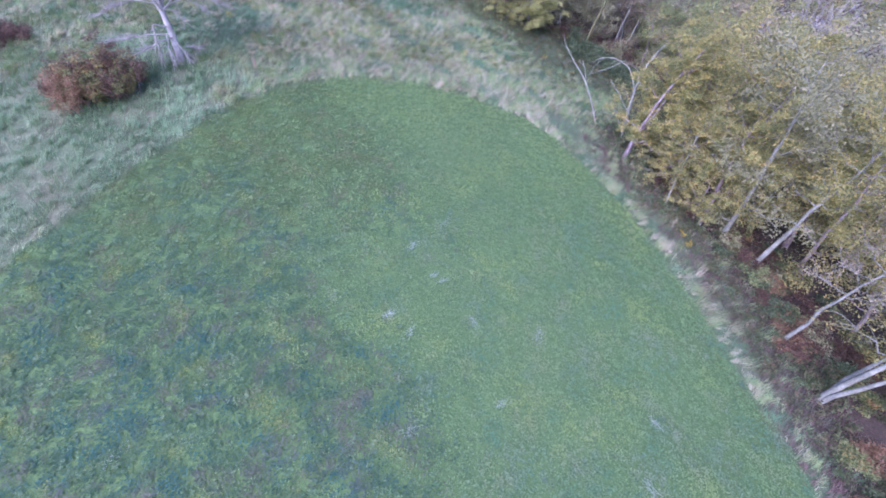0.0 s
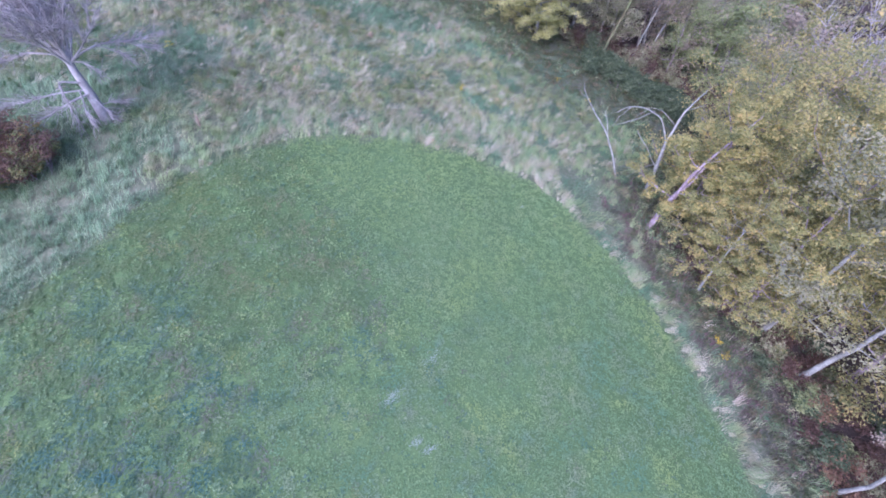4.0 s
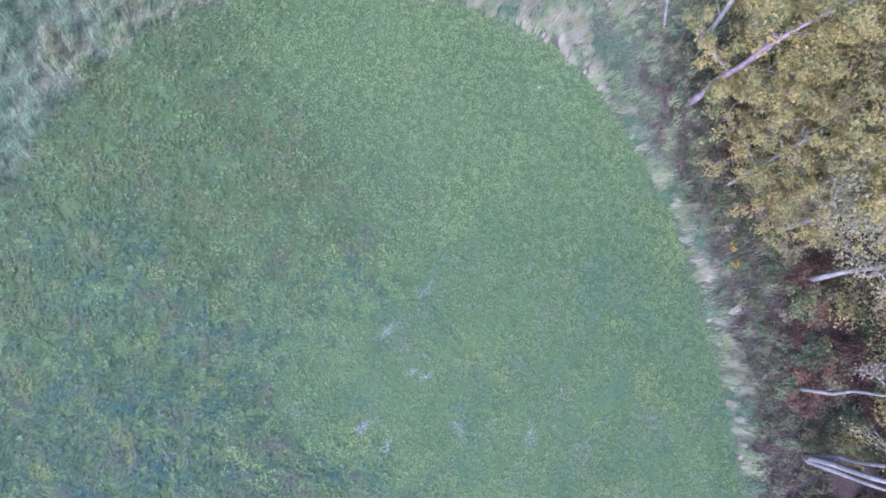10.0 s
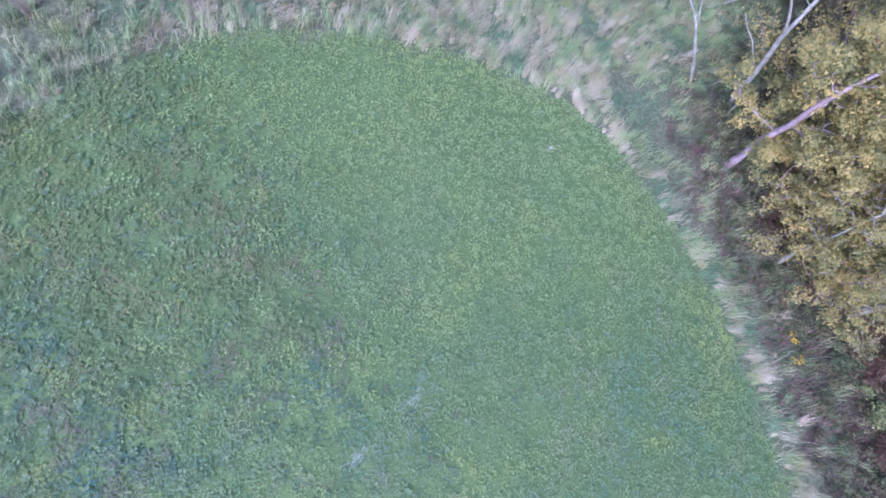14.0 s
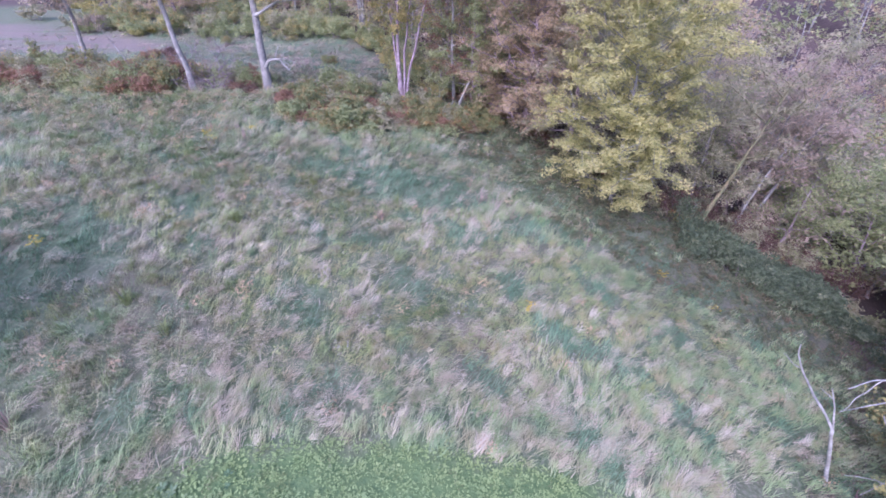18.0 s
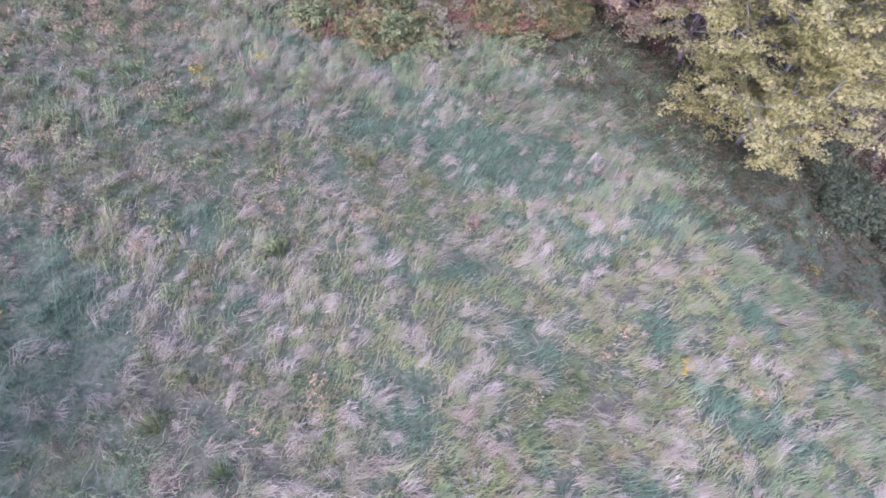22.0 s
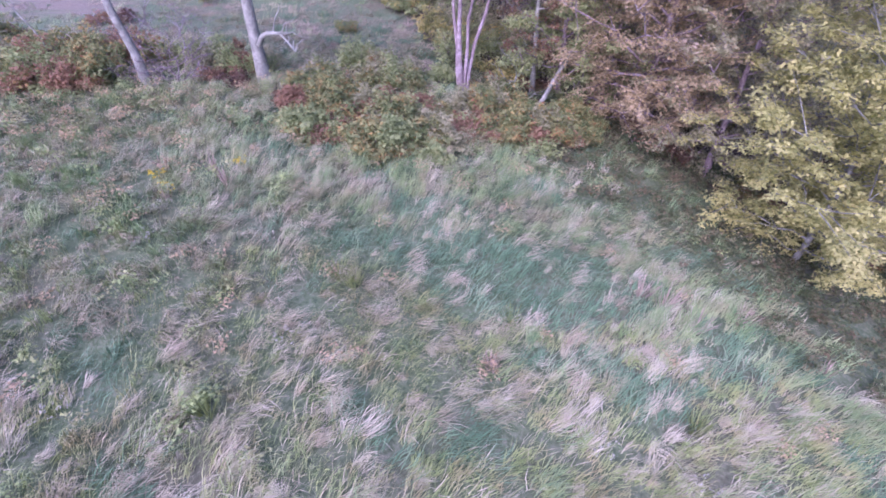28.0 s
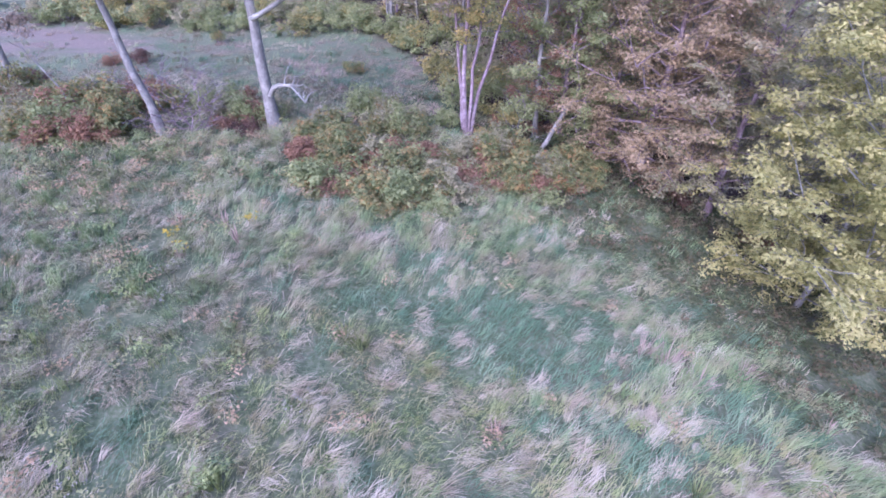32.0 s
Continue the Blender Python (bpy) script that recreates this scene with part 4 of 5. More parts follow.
def dead_wood(name, x, y, label, category, branches, seed, wood=M_BARK_DEAD, sprays=0, turn=0.0):
    """A bare dead tree given as branches: start, bends and end, with the thickness at both ends; sprays are fine twigs for each metre."""
    fine = Tubes()
    top = tagged(new(name), label=label, category=category)
    top.location = (x, y, gz(x, y))
    r = np.random.default_rng(seed)
    for k, (pts, thick, thin) in enumerate(branches):
        p = np.array(pts, float)
        t = np.linspace(0, len(p) - 1, 4 * len(p))
        way = np.stack([np.interp(t, np.arange(len(p)), p[:, j]) for j in range(3)], 1)
        way[1:-1] += r.normal(0, 0.035, (len(way) - 2, 3))
        way[1:-1] = (way[:-2] + 2 * way[1:-1] + way[2:]) / 4
        way = way @ np.array([[math.cos(turn), math.sin(turn), 0], [-math.sin(turn), math.cos(turn), 0], [0, 0, 1]])
        part("trunk" if k == 0 else "limb", Tubes().add(way, np.linspace(thick, thin, len(way)), 7 if k == 0 else 5).mesh("limb"), wood, top)
        span = np.linalg.norm(way[-1] - way[0])
        for j in range(int(sprays * span) if k else 0):
            i = r.integers(len(way) // 3, len(way) - 1)
            d = (way[i + 1] - way[i]) / np.linalg.norm(way[i + 1] - way[i]) + r.normal(0, 0.5, 3) + np.array([0, 0, 0.1])
            end = way[i] + d / np.linalg.norm(d) * r.uniform(0.4, 1.5)
            fine.add(curve(way[i], end, 4, (0, 0, 0.04), r, 0.07), np.array([0.022, 0.018, 0.014, 0.008]), 3)
    if sprays:
        part("brushwood", fine.mesh("brushwood"), wood, top, kind="stuff")


def whisk(count, low, high, spread, r):
    """Upright stems that part from one trunk and fan out like a broom."""
    out = []
    for i in range(count):
        a, f = 2.4 * i + r.uniform(-0.4, 0.4), np.sqrt((i + 0.5) / count)
        h = high * (1 - 0.3 * f) * r.uniform(0.85, 1.05)
        c, sn = math.cos(a) * spread * f, math.sin(a) * spread * f
        z0 = low + r.uniform(-0.6, 1.2)
        out.append(([(0, 0, z0), (c * 0.30, sn * 0.30, z0 + (h - z0) * 0.28), (c * 0.62, sn * 0.62, z0 + (h - z0) * 0.6), (c, sn, h)], 0.13 * (1.2 - 0.6 * f), 0.02))
        for b in range(3):
            k = r.uniform(0.3, 0.8)
            p = np.array([c * k, sn * k, z0 + (h - z0) * k])
            q = p + np.array([r.normal(0, 0.8), r.normal(0, 0.8), r.uniform(0.8, 2.2)])
            out.append(([tuple(p), tuple((p + q) / 2 + r.normal(0, 0.12, 3)), tuple(q)], 0.04, 0.012))
    return out


dead_wood("dead_tree", -25.6, 37.3, "bare silver-grey dead tree, fine twigs above drooping limbs", "tree", [
    ([(0, 0, -0.3), (0.05, 0, 1.6), (-0.05, 0, 3.4), (0, 0.1, 5.4)], 0.40, 0.20), ([(0, -0.2, 3.2), (-1.2, -0.5, 3.8), (-1.4, -0.7, 2.4), (-1.5, -0.7, 1.3), (-1.5, -0.8, 0.05)], 0.08, 0.03),
    ([(0, -0.2, 2.4), (-1.4, -0.5, 2.2), (-3.0, -0.7, 1.7), (-4.9, -0.6, 1.2), (-6.2, -0.5, 0.8)], 0.09, 0.02), ([(0, 0, 2.6), (-1.9, -0.3, 2.9), (-3.6, -0.4, 2.9), (-5.1, -0.2, 2.7)], 0.07, 0.015),
    ([(-0.4, -0.3, 2.8), (-0.7, -0.8, 1.6), (-0.6, -0.9, 0.1)], 0.06, 0.03), ([(0.1, -0.2, 2.0), (0.5, -0.5, 0.9), (0.85, -0.6, 0.0)], 0.07, 0.04), ([(0.1, 0, 1.4), (1.0, 0.1, 1.3), (1.9, 0.1, 1.0)], 0.04, 0.012),
    ([(0.1, 0, 4.7), (1.8, 0.2, 5.3), (4.1, 0.4, 5.1), (6.2, 0.5, 5.0)], 0.10, 0.02), ([(2.0, 0.2, 5.3), (2.9, 0.0, 4.7), (3.4, -0.1, 4.1)], 0.04, 0.012), ([(3.4, 0.3, 5.2), (4.4, 0.2, 4.7), (5.4, 0.2, 4.2)], 0.04, 0.012),
    ([(0.2, -0.1, 4.7), (1.0, -0.3, 4.4), (1.35, -0.4, 3.5)], 0.06, 0.02), ([(0, 0, 5.0), (-1.8, 0.4, 5.6), (-3.5, 0.5, 5.2), (-5.3, 0.6, 4.6)], 0.07, 0.015), ([(0, 0.2, 4.4), (0.6, 2.2, 5.4), (0.7, 4.2, 5.6)], 0.08, 0.02)]
    + whisk(15, 4.6, 12.5, 3.8, np.random.default_rng(71)), 17, M_BARK_SILVER, 15, 0.6)


dead_wood("dead_sapling", 16.2, 43.0, "thin forked dead sapling with pale bare twigs in the grass", "sapling", [
    ([(0, 0, -0.2), (-0.9, 0.1, 2.2), (-2.3, -0.4, 5.0)], 0.10, 0.07), ([(-2.3, -0.4, 5.0), (-3.7, -0.1, 6.8), (-5.0, 0.1, 8.6), (-5.2, 0.2, 9.4)], 0.065, 0.02),
    ([(-2.2, -0.4, 4.8), (-2.5, -0.1, 6.0), (-2.9, 0.2, 7.0)], 0.05, 0.018), ([(-2.7, 0.0, 6.5), (-3.3, 0.3, 6.9)], 0.02, 0.01), ([(-4.8, 0.1, 8.2), (-5.6, 0.3, 8.8)], 0.025, 0.01)], 33)
dead_wood("dead_tree", 19.0, 42.4, "bent dead tree with long pale arching bare limbs", "tree", [
    ([(0, 0, -0.3), (0.3, 0.4, 2.6), (0.4, 1.0, 5.0), (1.4, 1.9, 7.6), (2.9, 2.6, 9.4)], 0.20, 0.06), ([(0.4, 1.0, 5.0), (-0.6, 1.2, 7.2), (-2.0, 1.3, 8.0), (-3.6, 1.4, 8.2), (-4.6, 1.2, 7.6)], 0.09, 0.022),
    ([(-1.4, 1.3, 7.8), (-3.2, 1.0, 7.0), (-4.7, 0.8, 6.6)], 0.045, 0.015), ([(-3.4, 1.3, 8.2), (-4.3, 0.9, 7.4), (-4.8, 0.7, 6.6)], 0.03, 0.012), ([(-2.0, 1.3, 8.0), (-2.9, 1.1, 7.4)], 0.025, 0.01),
    ([(0.1, 0.1, 1.0), (-1.2, 0.3, 2.4), (-3.1, 0.1, 2.9)], 0.05, 0.018), ([(0.3, 0.4, 2.6), (-1.0, 0.8, 4.4), (-2.3, 1.2, 6.0)], 0.05, 0.03), ([(0.3, 0.5, 3.0), (-0.9, 0.1, 3.0), (-2.3, -0.3, 2.0)], 0.045, 0.015),
    ([(0.9, 1.5, 6.4), (-0.4, 2.2, 7.4), (-1.6, 2.6, 7.4)], 0.035, 0.012), ([(1.4, 1.9, 7.6), (2.6, 1.4, 8.6)], 0.04, 0.02), ([(0.2, 0.3, 2.2), (0.0, -0.6, 1.6), (-0.2, -0.9, 0.1)], 0.05, 0.04)], 34)
leaning_pole()
broken_limb()
bare_limb()


def weed(name, x, y, label, mat, height, n, spread, width, seed, group="", category="weed"):
    """A single tall weed: a bundle of stiff stalks with drooping ends."""
    r = np.random.default_rng(seed)
    top = tagged(new(name), label=label, category=category, group=group)
    top.location = (x, y, gz(x, y))
    a, rad = r.uniform(0, 6.28, n), spread * np.sqrt(r.uniform(0, 1, n))
    base = np.stack([np.cos(a) * rad * 0.4, np.sin(a) * rad * 0.4, np.full(n, -0.04)], 1)
    tip = np.stack([np.cos(a) * rad * 1.3, np.sin(a) * rad * 1.3, height * r.uniform(0.5, 1.1, n)], 1)
    side = np.stack([-np.sin(a), np.cos(a), 0 * a], 1)
    bow = np.stack([0 * a, 0 * a, 0.08 * height + 0 * a], 1)
    part("stalk", blades_mesh("stalk", base, tip, side, bow, np.full(n, width)), mat, top, kind="stuff")
    return top, tip, r


def heads(top, tip, r, mat, size, name="flower_head"):
    part(name, quads_mesh(name, leaf_quads(tip, 5, size, size * 1.1, r)), mat, top, kind="stuff")


for k, (x, y, hh) in enumerate([(-0.8, 58.4, 1.3), (-1.8, 58.8, 1.0), (2.9, 58.9, 0.9), (0.4, 57.7, 1.1)]):
    weed("dry_weed", x, y, "dry pinkish-brown weed stalks standing in the grass", M_STALK, hh, 46, 0.75, 0.03, 60 + k, "dry weeds")
for k, (x, y) in enumerate([(-22.4, 60.0), (-24.4, 46.5), (11.5, 56.4), (-21.5, 59.1), (21.6, 27.6), (21.9, 26.3), (15.0, 54.6), (-19.6, 61.6), (1.2, 48.7)]):
    t, tip, rr = weed("goldenrod", x, y, "weed with small bright yellow flowers in the grass", M_GREENWEED, 0.55, 12, 0.28, 0.03, 80 + k, "yellow flowers")
    heads(t, tip, rr, M_FLOWER, 0.07)
for k, (x, y) in enumerate([(-13.8, 56.3), (-13.2, 56.0), (-22.0, 56.6), (-15.9, 50.6), (-7.4, 55.7), (-1.3, 53.0), (-18.0, 43.8), (-15.6, 42.6)]):
    weed("rush_clump", x, y, "bright yellow-green clump of stiff grass", M_GREENWEED, 0.75, 60, 0.5, 0.03, 95 + k, "bright clumps")
for k, (x, y) in enumerate([(-6.9, 45.3), (-7.9, 43.4), (12.7, 45.6), (-10.0, 47.4), (-2.6, 47.2), (-14.5, 53.4), (-1.8, 51.0), (-20.9, 56.5), (-21.6, 58.0), (3.0, 45.6), (-19.5, 50.0), (-4.7, 51.7)]):
    t, tip, rr = weed("pale_weed", x, y, "low weed with pale silvery seed heads", M_GREENWEED, 0.45, 16, 0.4, 0.025, 110 + k, "pale weeds")
    heads(t, tip, rr, M_SEED, 0.045, "seed_head")
for k, (x, y, hh) in enumerate([(-19.6, 60.2, 1.1), (-18.8, 37.9, 1.6), (-22.6, 60.7, 0.8), (-20.7, 61.2, 0.8), (-21.5, 58.9, 0.7), (-31.0, 58.0, 0.9), (6.0, 57.2, 0.8), (-8.1, 53.7, 0.8)]):
    weed("dock_weed", x, y, "reddish-brown dry dock stalk in the meadow", M_STALK, hh, 30, 0.4, 0.035, 130 + k, "dock weeds")


def cobweb(x, y, length, turn, seed):
    """A dewy web lying over the clover: fine pale threads in a loose sheet."""
    r = np.random.default_rng(seed)
    n = 90
    u, v = r.normal(0, 0.36, n) * length, r.normal(0, 0.16, n) * length
    px, py = x + u * math.cos(turn) - v * math.sin(turn), y + u * math.sin(turn) + v * math.cos(turn)
    a = turn + r.normal(0, 0.5, n)
    L = r.uniform(0.12, 0.35, n) * length
    base = np.stack([px, py, ground_z(px, py) + 0.09], 1)
    qx, qy = px + np.cos(a) * L, py + np.sin(a) * L
    tip = np.stack([qx, qy, ground_z(qx, qy) + 0.10], 1)
    side = np.stack([-np.sin(a), np.cos(a), 0 * a], 1)
    me = blades_mesh("cobweb", base, tip, side, np.zeros((n, 3)) + np.array([0, 0, 0.015]), np.full(n, 0.008))
    me.materials.append(M_WEB)
    tagged(new("cobweb", me), label="pale dewy cobweb lying over the clover", category="cobweb", group="cobwebs")


for k, (x, y, ln, tn) in enumerate([(-1.9, 19.7, 1.2, 0.9), (-0.2, 17.6, 0.7, 0.6), (0.6, 17.3, 0.7, 0.5), (2.8, 14.5, 0.8, 2.2), (0.3, 22.3, 0.9, 0.9), (-2.8, 14.2, 0.8, 0.8), (-1.4, 13.1, 0.9, 1.3),
                                    (7.2, 14.2, 0.8, 1.5), (14.4, 9.6, 0.9, 2.2), (13.1, 5.7, 0.9, 2), (-16.9, 4.5, 1.3, 0.9), (-0.7, 7.2, 0.8, 0.7), (4.5, 9.3, 0.7, 0.7), (-3.0, 14.2, 0.7, 0.6), (6.6, 35.9, 0.25, 0.8)]):
    cobweb(x, y, ln, tn, 300 + k)

# ---- woods behind ----
def woodland_kinds(count, size, seed):
    made = []
    for i, (leaf, wood, hgt, rad, low, what, much) in enumerate([
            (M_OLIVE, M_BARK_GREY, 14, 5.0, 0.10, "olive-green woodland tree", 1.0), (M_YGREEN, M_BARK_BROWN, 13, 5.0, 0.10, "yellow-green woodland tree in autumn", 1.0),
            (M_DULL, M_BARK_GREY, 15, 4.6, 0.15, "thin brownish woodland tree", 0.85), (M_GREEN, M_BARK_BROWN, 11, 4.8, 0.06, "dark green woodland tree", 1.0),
            (M_RUSSET, M_BARK_BROWN, 13, 5.0, 0.10, "russet woodland tree", 0.95), (M_DULL, M_BARK_BROWN, 16, 4.0, 0.3, "half-bare grey woodland tree", 0.5)]):
        made.append(tree("woodland_tree", 400 + 20 * i, 600, what + " among other trees", hgt, rad, low, (0.03, 0.02), 0.22, leaf, wood, int(count * much), 10, size, seed=seed + i,
                         group="woodland trees", twigs=5, cluster=0.62))
    return made


NEAR_KINDS, KINDS = woodland_kinds(10000, 0.15, 40), woodland_kinds(3600, 0.30, 140)


def woods():
    r = np.random.default_rng(5)
    spots = []
    for _ in range(16000):
        x, y = r.uniform(-150, 190), r.uniform(-15, 270)
        d = float(inside(WOOD_EDGE, np.array([x]), np.array([y]))[0])
        if d < 2.8 or y < 29 and d < 6.5 or x > 95 and y < 60 or x > 50 and y < 20 or abs(x - 5) > 60 + 1.1 * max(y - 40, 0):
            continue
        gap = 3.7 if d < 12 and y < 110 else 4.8 if y < 105 and x < 60 else 8.0
        if any((x - a) ** 2 + (y - b) ** 2 < gap * gap for a, b in spots):
            continue
        spots.append((x, y))
    spots.sort(key=lambda p: (p[0] + 2) ** 2 * 0.6 + (p[1] - 45) ** 2)
    for x, y in spots[:190]:
        k = r.choice(6, p=[0.28, 0.22, 0.15, 0.17, 0.13, 0.05])
        if 19 < x < 44 and 60 < y < 84:
            k = (0, 3, 0, 3, 5, 2)[r.integers(6)]
        if x > 18 and y < 50:
            k = (1, 1, 0, 1, 3, 1)[r.integers(6)]
        s = r.uniform(0.75, 1.15)
        m = pose(x, y, gz(x, y), r.uniform(-4, 4), r.uniform(-4, 8), r.uniform(0, 360)) @ Matrix.Diagonal((s, s, s * r.uniform(0.9, 1.15), 1))
        copy_thing((NEAR_KINDS if min(math.hypot(x - 1, y - 20), math.hypot(x + 9, y - 48)) < 46 else KINDS)[k], m)
    # the woods farther off, as leafy masses on stems, haze put into their leaf colours
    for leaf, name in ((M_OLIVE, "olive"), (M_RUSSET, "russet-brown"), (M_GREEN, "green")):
        tips, tb = [], Tubes()
        for x, y in spots[190:]:
            if r.integers(3):
                continue
            hgt, rad, z = r.uniform(12, 19), r.uniform(4, 6.5), gz(x, y)
            tb.add([(x, y, z - 0.3), (x + r.normal(0, 0.5), y, z + hgt * 0.5), (x + r.normal(0, 1), y, z + hgt * 0.9)], (0.25, 0.17, 0.06), 5)
            d = r.normal(0, 1, (24, 3))
            d *= (r.uniform(0.3, 1, 24) ** 0.4 / np.linalg.norm(d, axis=1))[:, None]
            tips.append(np.array([x, y, z + hgt * 0.62]) + d * np.array([rad, rad, hgt * 0.4]))
        top = tagged(new("distant_woods"), label=name + " woods in the distance beyond the clearing", category="woods", kind="stuff")
        part("trunks", tb.mesh("trunks"), M_BARK_GREY, top, kind="stuff")
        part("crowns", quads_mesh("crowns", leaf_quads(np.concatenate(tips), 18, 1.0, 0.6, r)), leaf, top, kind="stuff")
    for t in NEAR_KINDS + KINDS:
        for c in t.children_recursive:
            bpy.data.objects.remove(c)
        bpy.data.objects.remove(t)


woods()


# ---- shrubs ----
def shrubbery():
    r = np.random.default_rng(9)
    n = 0
    # bramble bank at the meadow's end
    kinds = [(M_BRAMBLE, "bramble mound with green, orange and red autumn leaves"), (M_BRAMBLE, "bramble mound with green, orange and red autumn leaves"), (M_GREEN, "green leafy bramble mound"),
             (M_REDBUSH, "bramble mound turning orange and dark red"), (M_OLIVE, "olive-green leafy mound among brambles")]
    for i in range(78):
        x = -20 + 18 * r.uniform(0, 1)
        y = np.interp(x, [-21, -16.3, -11.2, -6.3, -2], [67, 63.4, 64.6, 67.6, 72.0]) + 0.8 + 6.5 * r.uniform(0, 1) * (1 - 0.4 * (x > -6))
        leaf, what = kinds[(0, 1, 2, 0, 3, 0, 1, 4)[r.integers(8)]]
        shrub("bramble", x, y, what, r.uniform(0.9, 1.9), r.uniform(0.7, 1.5) if i % 3 else r.uniform(1.5, 2.4), leaf, 2400, 0.16, 100 + i, 16, "bramble bank")
    for i in range(58):
        x = -50 + 20 * r.uniform(0, 1)
        leaf, what = kinds[(0, 3, 0, 4, 0, 3, 2)[i % 7]]
        shrub("bramble", x, 67.3 + 7.5 * r.uniform(0, 1), what, r.uniform(1.2, 2.3), r.uniform(1.2, 2.9), leaf, 2000, 0.16, 1000 + i, 16, "bramble hedge")
    for i in range(11):
        leaf, what = ((M_OLIVE, "olive"), (M_GREEN, "green"), (M_REDBUSH, "olive and rust-brown"))[i % 3]
        shrub("clearing_shrub", -28.5 + 5.2 * i / 10, 72.6 + 2.4 * r.uniform(0, 1), what + " leafy shrub between pale trunks", r.uniform(0.9, 1.5), r.uniform(0.8, 2.0), leaf, 1600, 0.15, 1080 + i, 14, "clearing shrubs")
    for i, (x, y) in enumerate([(-43, 88), (-45, 87.3), (-40, 97), (-46, 79), (-48.2, 78.5), (-22, 88.5), (-24.3, 71.2), (-25.8, 71.6)]):
        leaf, what = ((M_MAROON, "low maroon shrub in the clearing"), (M_REDBUSH, "low rust-red shrub in the clearing"), (M_BRAMBLE, "low green and orange shrub in the clearing"))[i % 3]
        shrub("clearing_shrub", x, y, what, r.uniform(0.8, 1.5), r.uniform(0.6, 1.5), leaf, 1500, 0.12, 560 + i, 14, "clearing shrubs")
    for i in range(12):
        leaf, what = kinds[(2, 4, 0)[i % 3]]
        shrub("bramble", -18.5 + 13 * r.uniform(0, 1), 74.0 + 4.5 * r.uniform(0, 1), what, r.uniform(1.2, 2.0), r.uniform(1.4, 2.8), leaf, 2000, 0.14, 820 + i, 16, "bramble bank")
    # dark shrubs under the wood edge
    for i in range(22):
        x = 15 + 19 * r.uniform(0, 1)
        shrub("elder_shrub", x, np.interp(x, [15, 24, 30, 34], [61.6, 59.2, 59.5, 61.5]) + 5.5 * r.uniform(0, 1), "dark green shrub below the wood edge", r.uniform(1.6, 2.5), r.uniform(1.6, 2.8), M_DARKSHRUB, 3200, 0.18, 240 + i, 18, "dark shrubs")
    for i in range(12):
        k = i / 11
        shrub("red_bush", -33.4 + 5.8 * k + r.normal(0, 0.4), 30.6 + 2.6 * k + r.normal(0, 0.8), "rounded bush with dark red and green autumn leaves", r.uniform(1.6, 2.3), r.uniform(2.6, 3.6) + 1.2 * math.sin(3.1 * k), (M_REDBUSH, M_MAROON, M_BRAMBLE)[i % 3], 4200, 0.12, 220 + i, 16, "red bushes")
    for i in range(4):
        shrub("red_bush", -45 + r.normal(0, 1.5), 40 + r.normal(0, 1.5), "rounded bush with dark red and green autumn leaves", r.uniform(1.3, 2.0), r.uniform(1.5, 2.2), M_MAROON, 3000, 0.12, 235 + i, 14, "red bushes")
    # undergrowth all along the wood
    edge = [(27.2, 2), (26.5, 12), (27, 20.5), (26, 27), (23.3, 32), (21.5, 37.2), (22, 43), (28, 53), (33, 59), (27, 66.5), (20, 66), (15.5, 68), (9, 71.5), (4, 75), (-3, 77.5), (-8, 79)]
    for i in range(150):
        k = r.uniform(0, len(edge) - 1.001)
        a, b = edge[int(k)], edge[int(k) + 1]
        f = k - int(k)
        leaf, what = [(M_OLIVE, "olive"), (M_GREEN, "green"), (M_DARKSHRUB, "dark green"), (M_BRAMBLE, "reddish green"), (M_REDBUSH, "dark red"), (M_MAROON, "maroon-brown")][r.integers(6) if a[1] > 40 or r.integers(3) else 5]
        shrub("undergrowth", a[0] * (1 - f) + b[0] * f + r.uniform(-0.8, 5), a[1] * (1 - f) + b[1] * f + r.uniform(-1, 2), what + " leafy undergrowth along the wood edge", r.uniform(1.0, 2.0), r.uniform(0.6, 1.7), leaf, 1150, 0.135, 260 + i, 10, "undergrowth")
    for i in range(46):
        leaf, what = [(M_MAROON, "maroon-brown"), (M_MAROON, "maroon-brown"), (M_EDGE, "olive-brown"), (M_DARKSHRUB, "dark green")][r.integers(4)]
        shrub("undergrowth", 26.5 + 9 * r.uniform(0, 1), 4 + 26 * r.uniform(0, 1), what + " low undergrowth below the trees", r.uniform(0.9, 1.8), r.uniform(0.4, 1.2), leaf, 1300, 0.12, 600 + i, 10, "undergrowth")
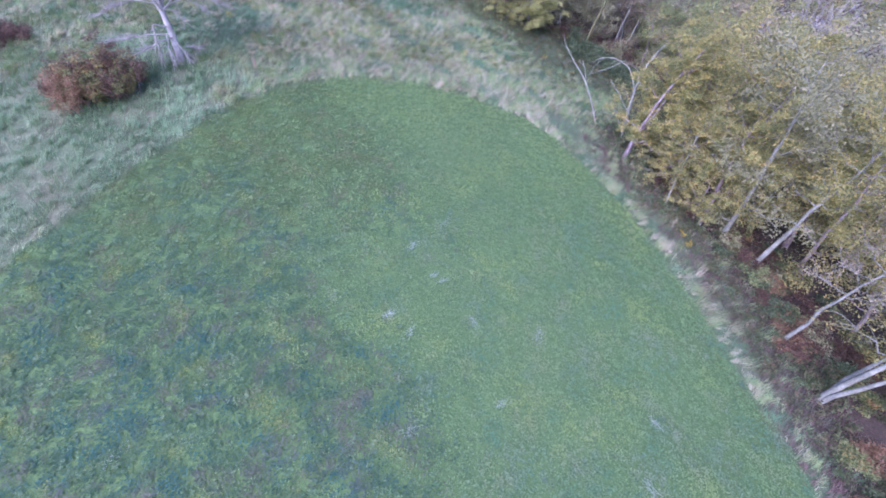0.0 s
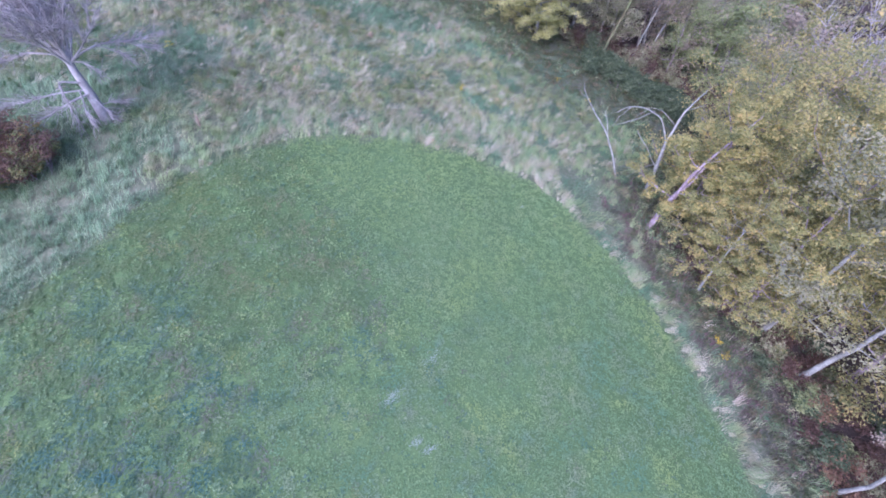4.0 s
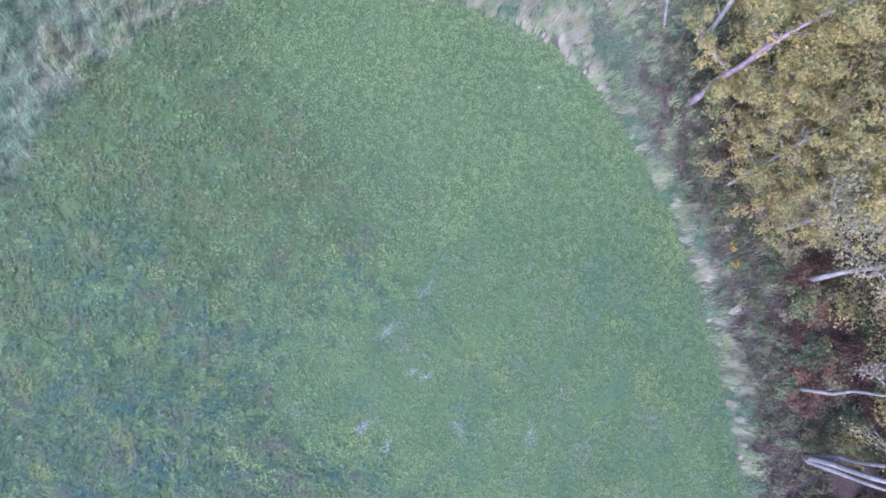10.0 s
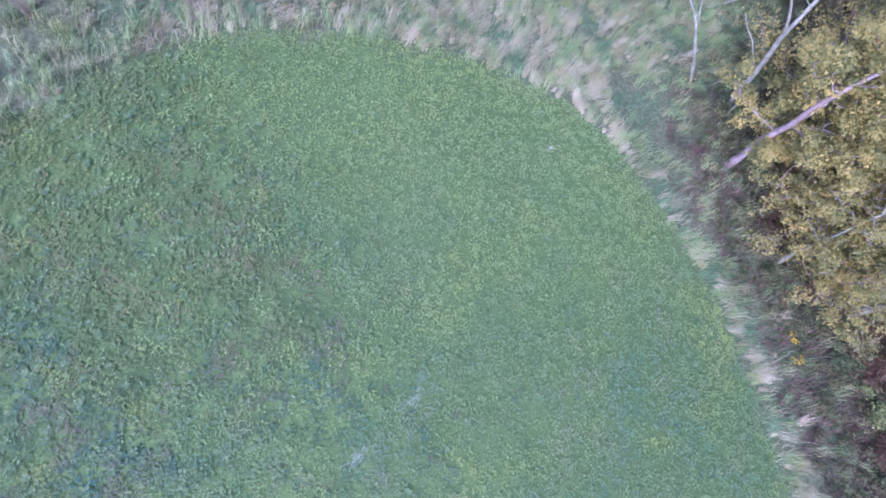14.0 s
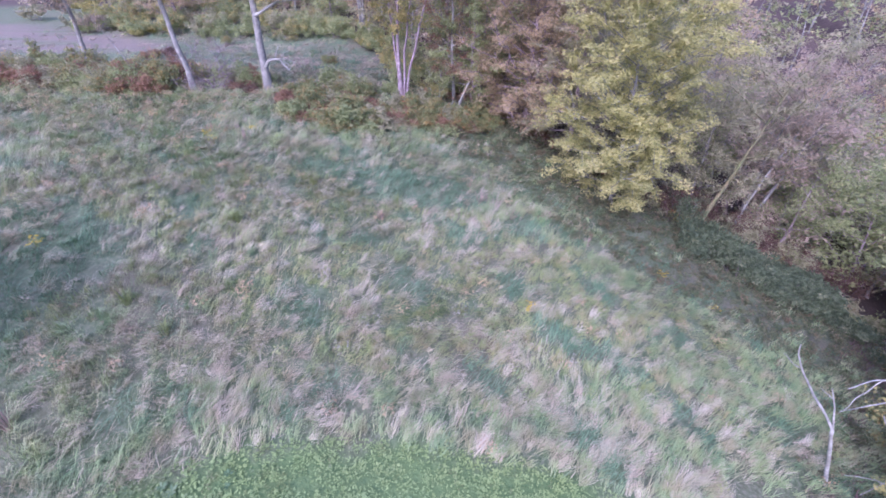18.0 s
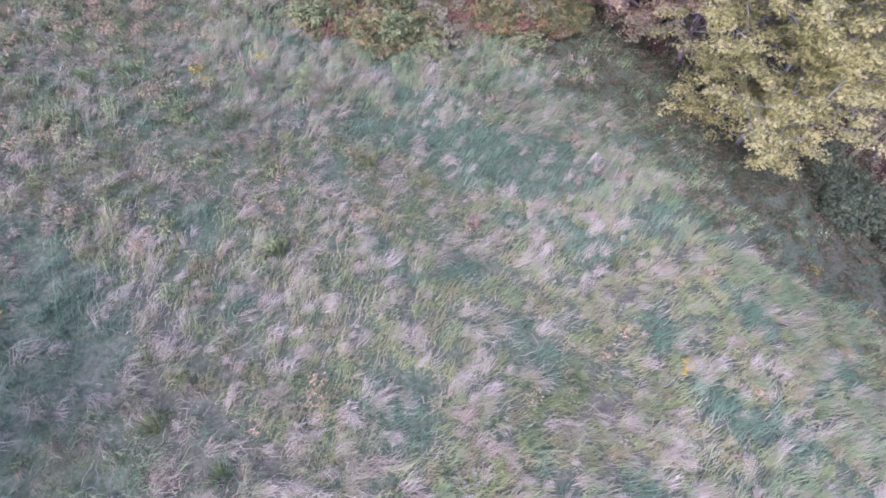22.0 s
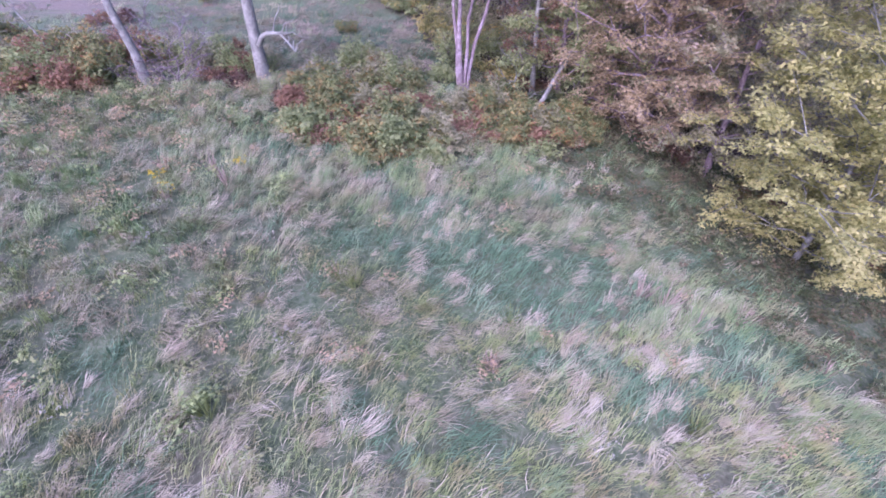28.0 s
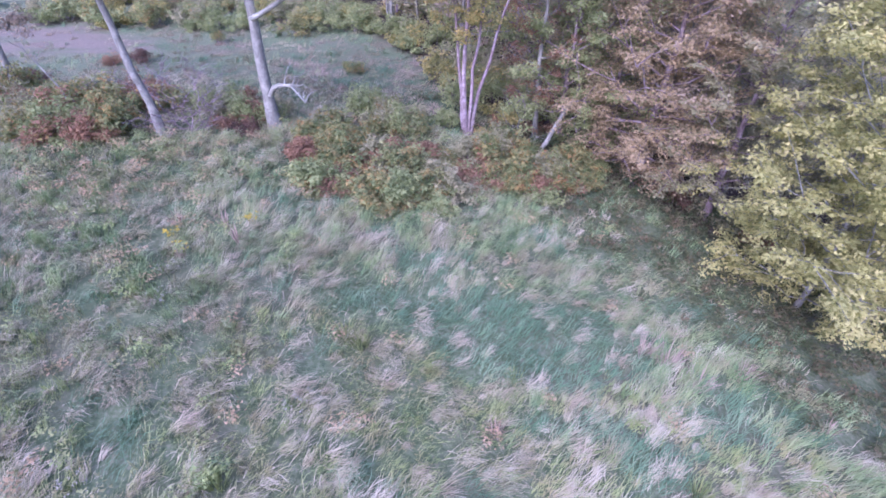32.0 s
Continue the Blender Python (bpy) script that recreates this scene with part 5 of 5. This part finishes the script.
    for i in range(46):
        leaf, what = [(M_DULL, "brownish"), (M_GREEN, "green"), (M_YGREEN, "yellow-green"), (M_OLIVE, "olive")][r.integers(4)]
        shrub("scrub", -100 + 70 * r.uniform(0, 1), 114 + 34 * r.uniform(0, 1), what + " tall scrub far beyond the clearing", r.uniform(2.4, 3.8), r.uniform(2.5, 5.0), leaf, 1000, 0.29, 660 + i, 12, "scrub")
    for i in range(28):
        leaf, what = [(M_DARKSHRUB, "dark green"), (M_OLIVE, "olive"), (M_MAROON, "maroon-brown"), (M_MAROON, "maroon-brown")][r.integers(4)]
        shrub("undergrowth", 17 + 20 * r.uniform(0, 1), 66.5 + 7 * r.uniform(0, 1), what + " leafy undergrowth below leaning trunks", r.uniform(1.5, 2.6), r.uniform(2.0, 4.2), leaf, 2400, 0.13, 780 + i, 12, "undergrowth")
    for i in range(34):
        leaf, what = [(M_DULL, "brownish"), (M_OLIVE, "olive"), (M_YGREEN, "yellow-green")][r.integers(3)]
        shrub("scrub", 4 + 50 * r.uniform(0, 1), 86 + 34 * r.uniform(0, 1), what + " tall scrub on the wooded slope", r.uniform(2.4, 3.6), r.uniform(2.5, 5.5), leaf, 1000, 0.27, 720 + i, 12, "scrub")
    for i in range(14):
        leaf, what = [(M_GREEN, "green"), (M_OLIVE, "olive"), (M_YGREEN, "yellow-green")][i % 3]
        shrub("scrub", -15.5 + 10 * r.uniform(0, 1), 81 + 14 * r.uniform(0, 1), what + " leafy scrub behind the ash stems", r.uniform(1.6, 2.6), r.uniform(1.8, 4.0), leaf, 2200, 0.16, 900 + i, 14, "scrub")
    # scrub beyond the clearing
    for i in range(120):
        x = -72 + 58 * r.uniform(0, 1)
        y = 101 + 30 * r.uniform(0, 1) ** 1.4 + (0 if x > -35 else 2) - 0.8 * (x + 22) * (x > -22)
        leaf, what = [(M_GREEN, "green"), (M_GREEN, "green"), (M_YGREEN, "yellow-green"), (M_OLIVE, "olive"), (M_BRAMBLE, "reddish")][r.integers(5)]
        shrub("scrub", x, y, what + " leafy scrub beyond the clearing", r.uniform(1.6, 3.2), r.uniform(1.4, 3.6), leaf, 1300, 0.20, 430 + i, 12, "scrub")


shrubbery()
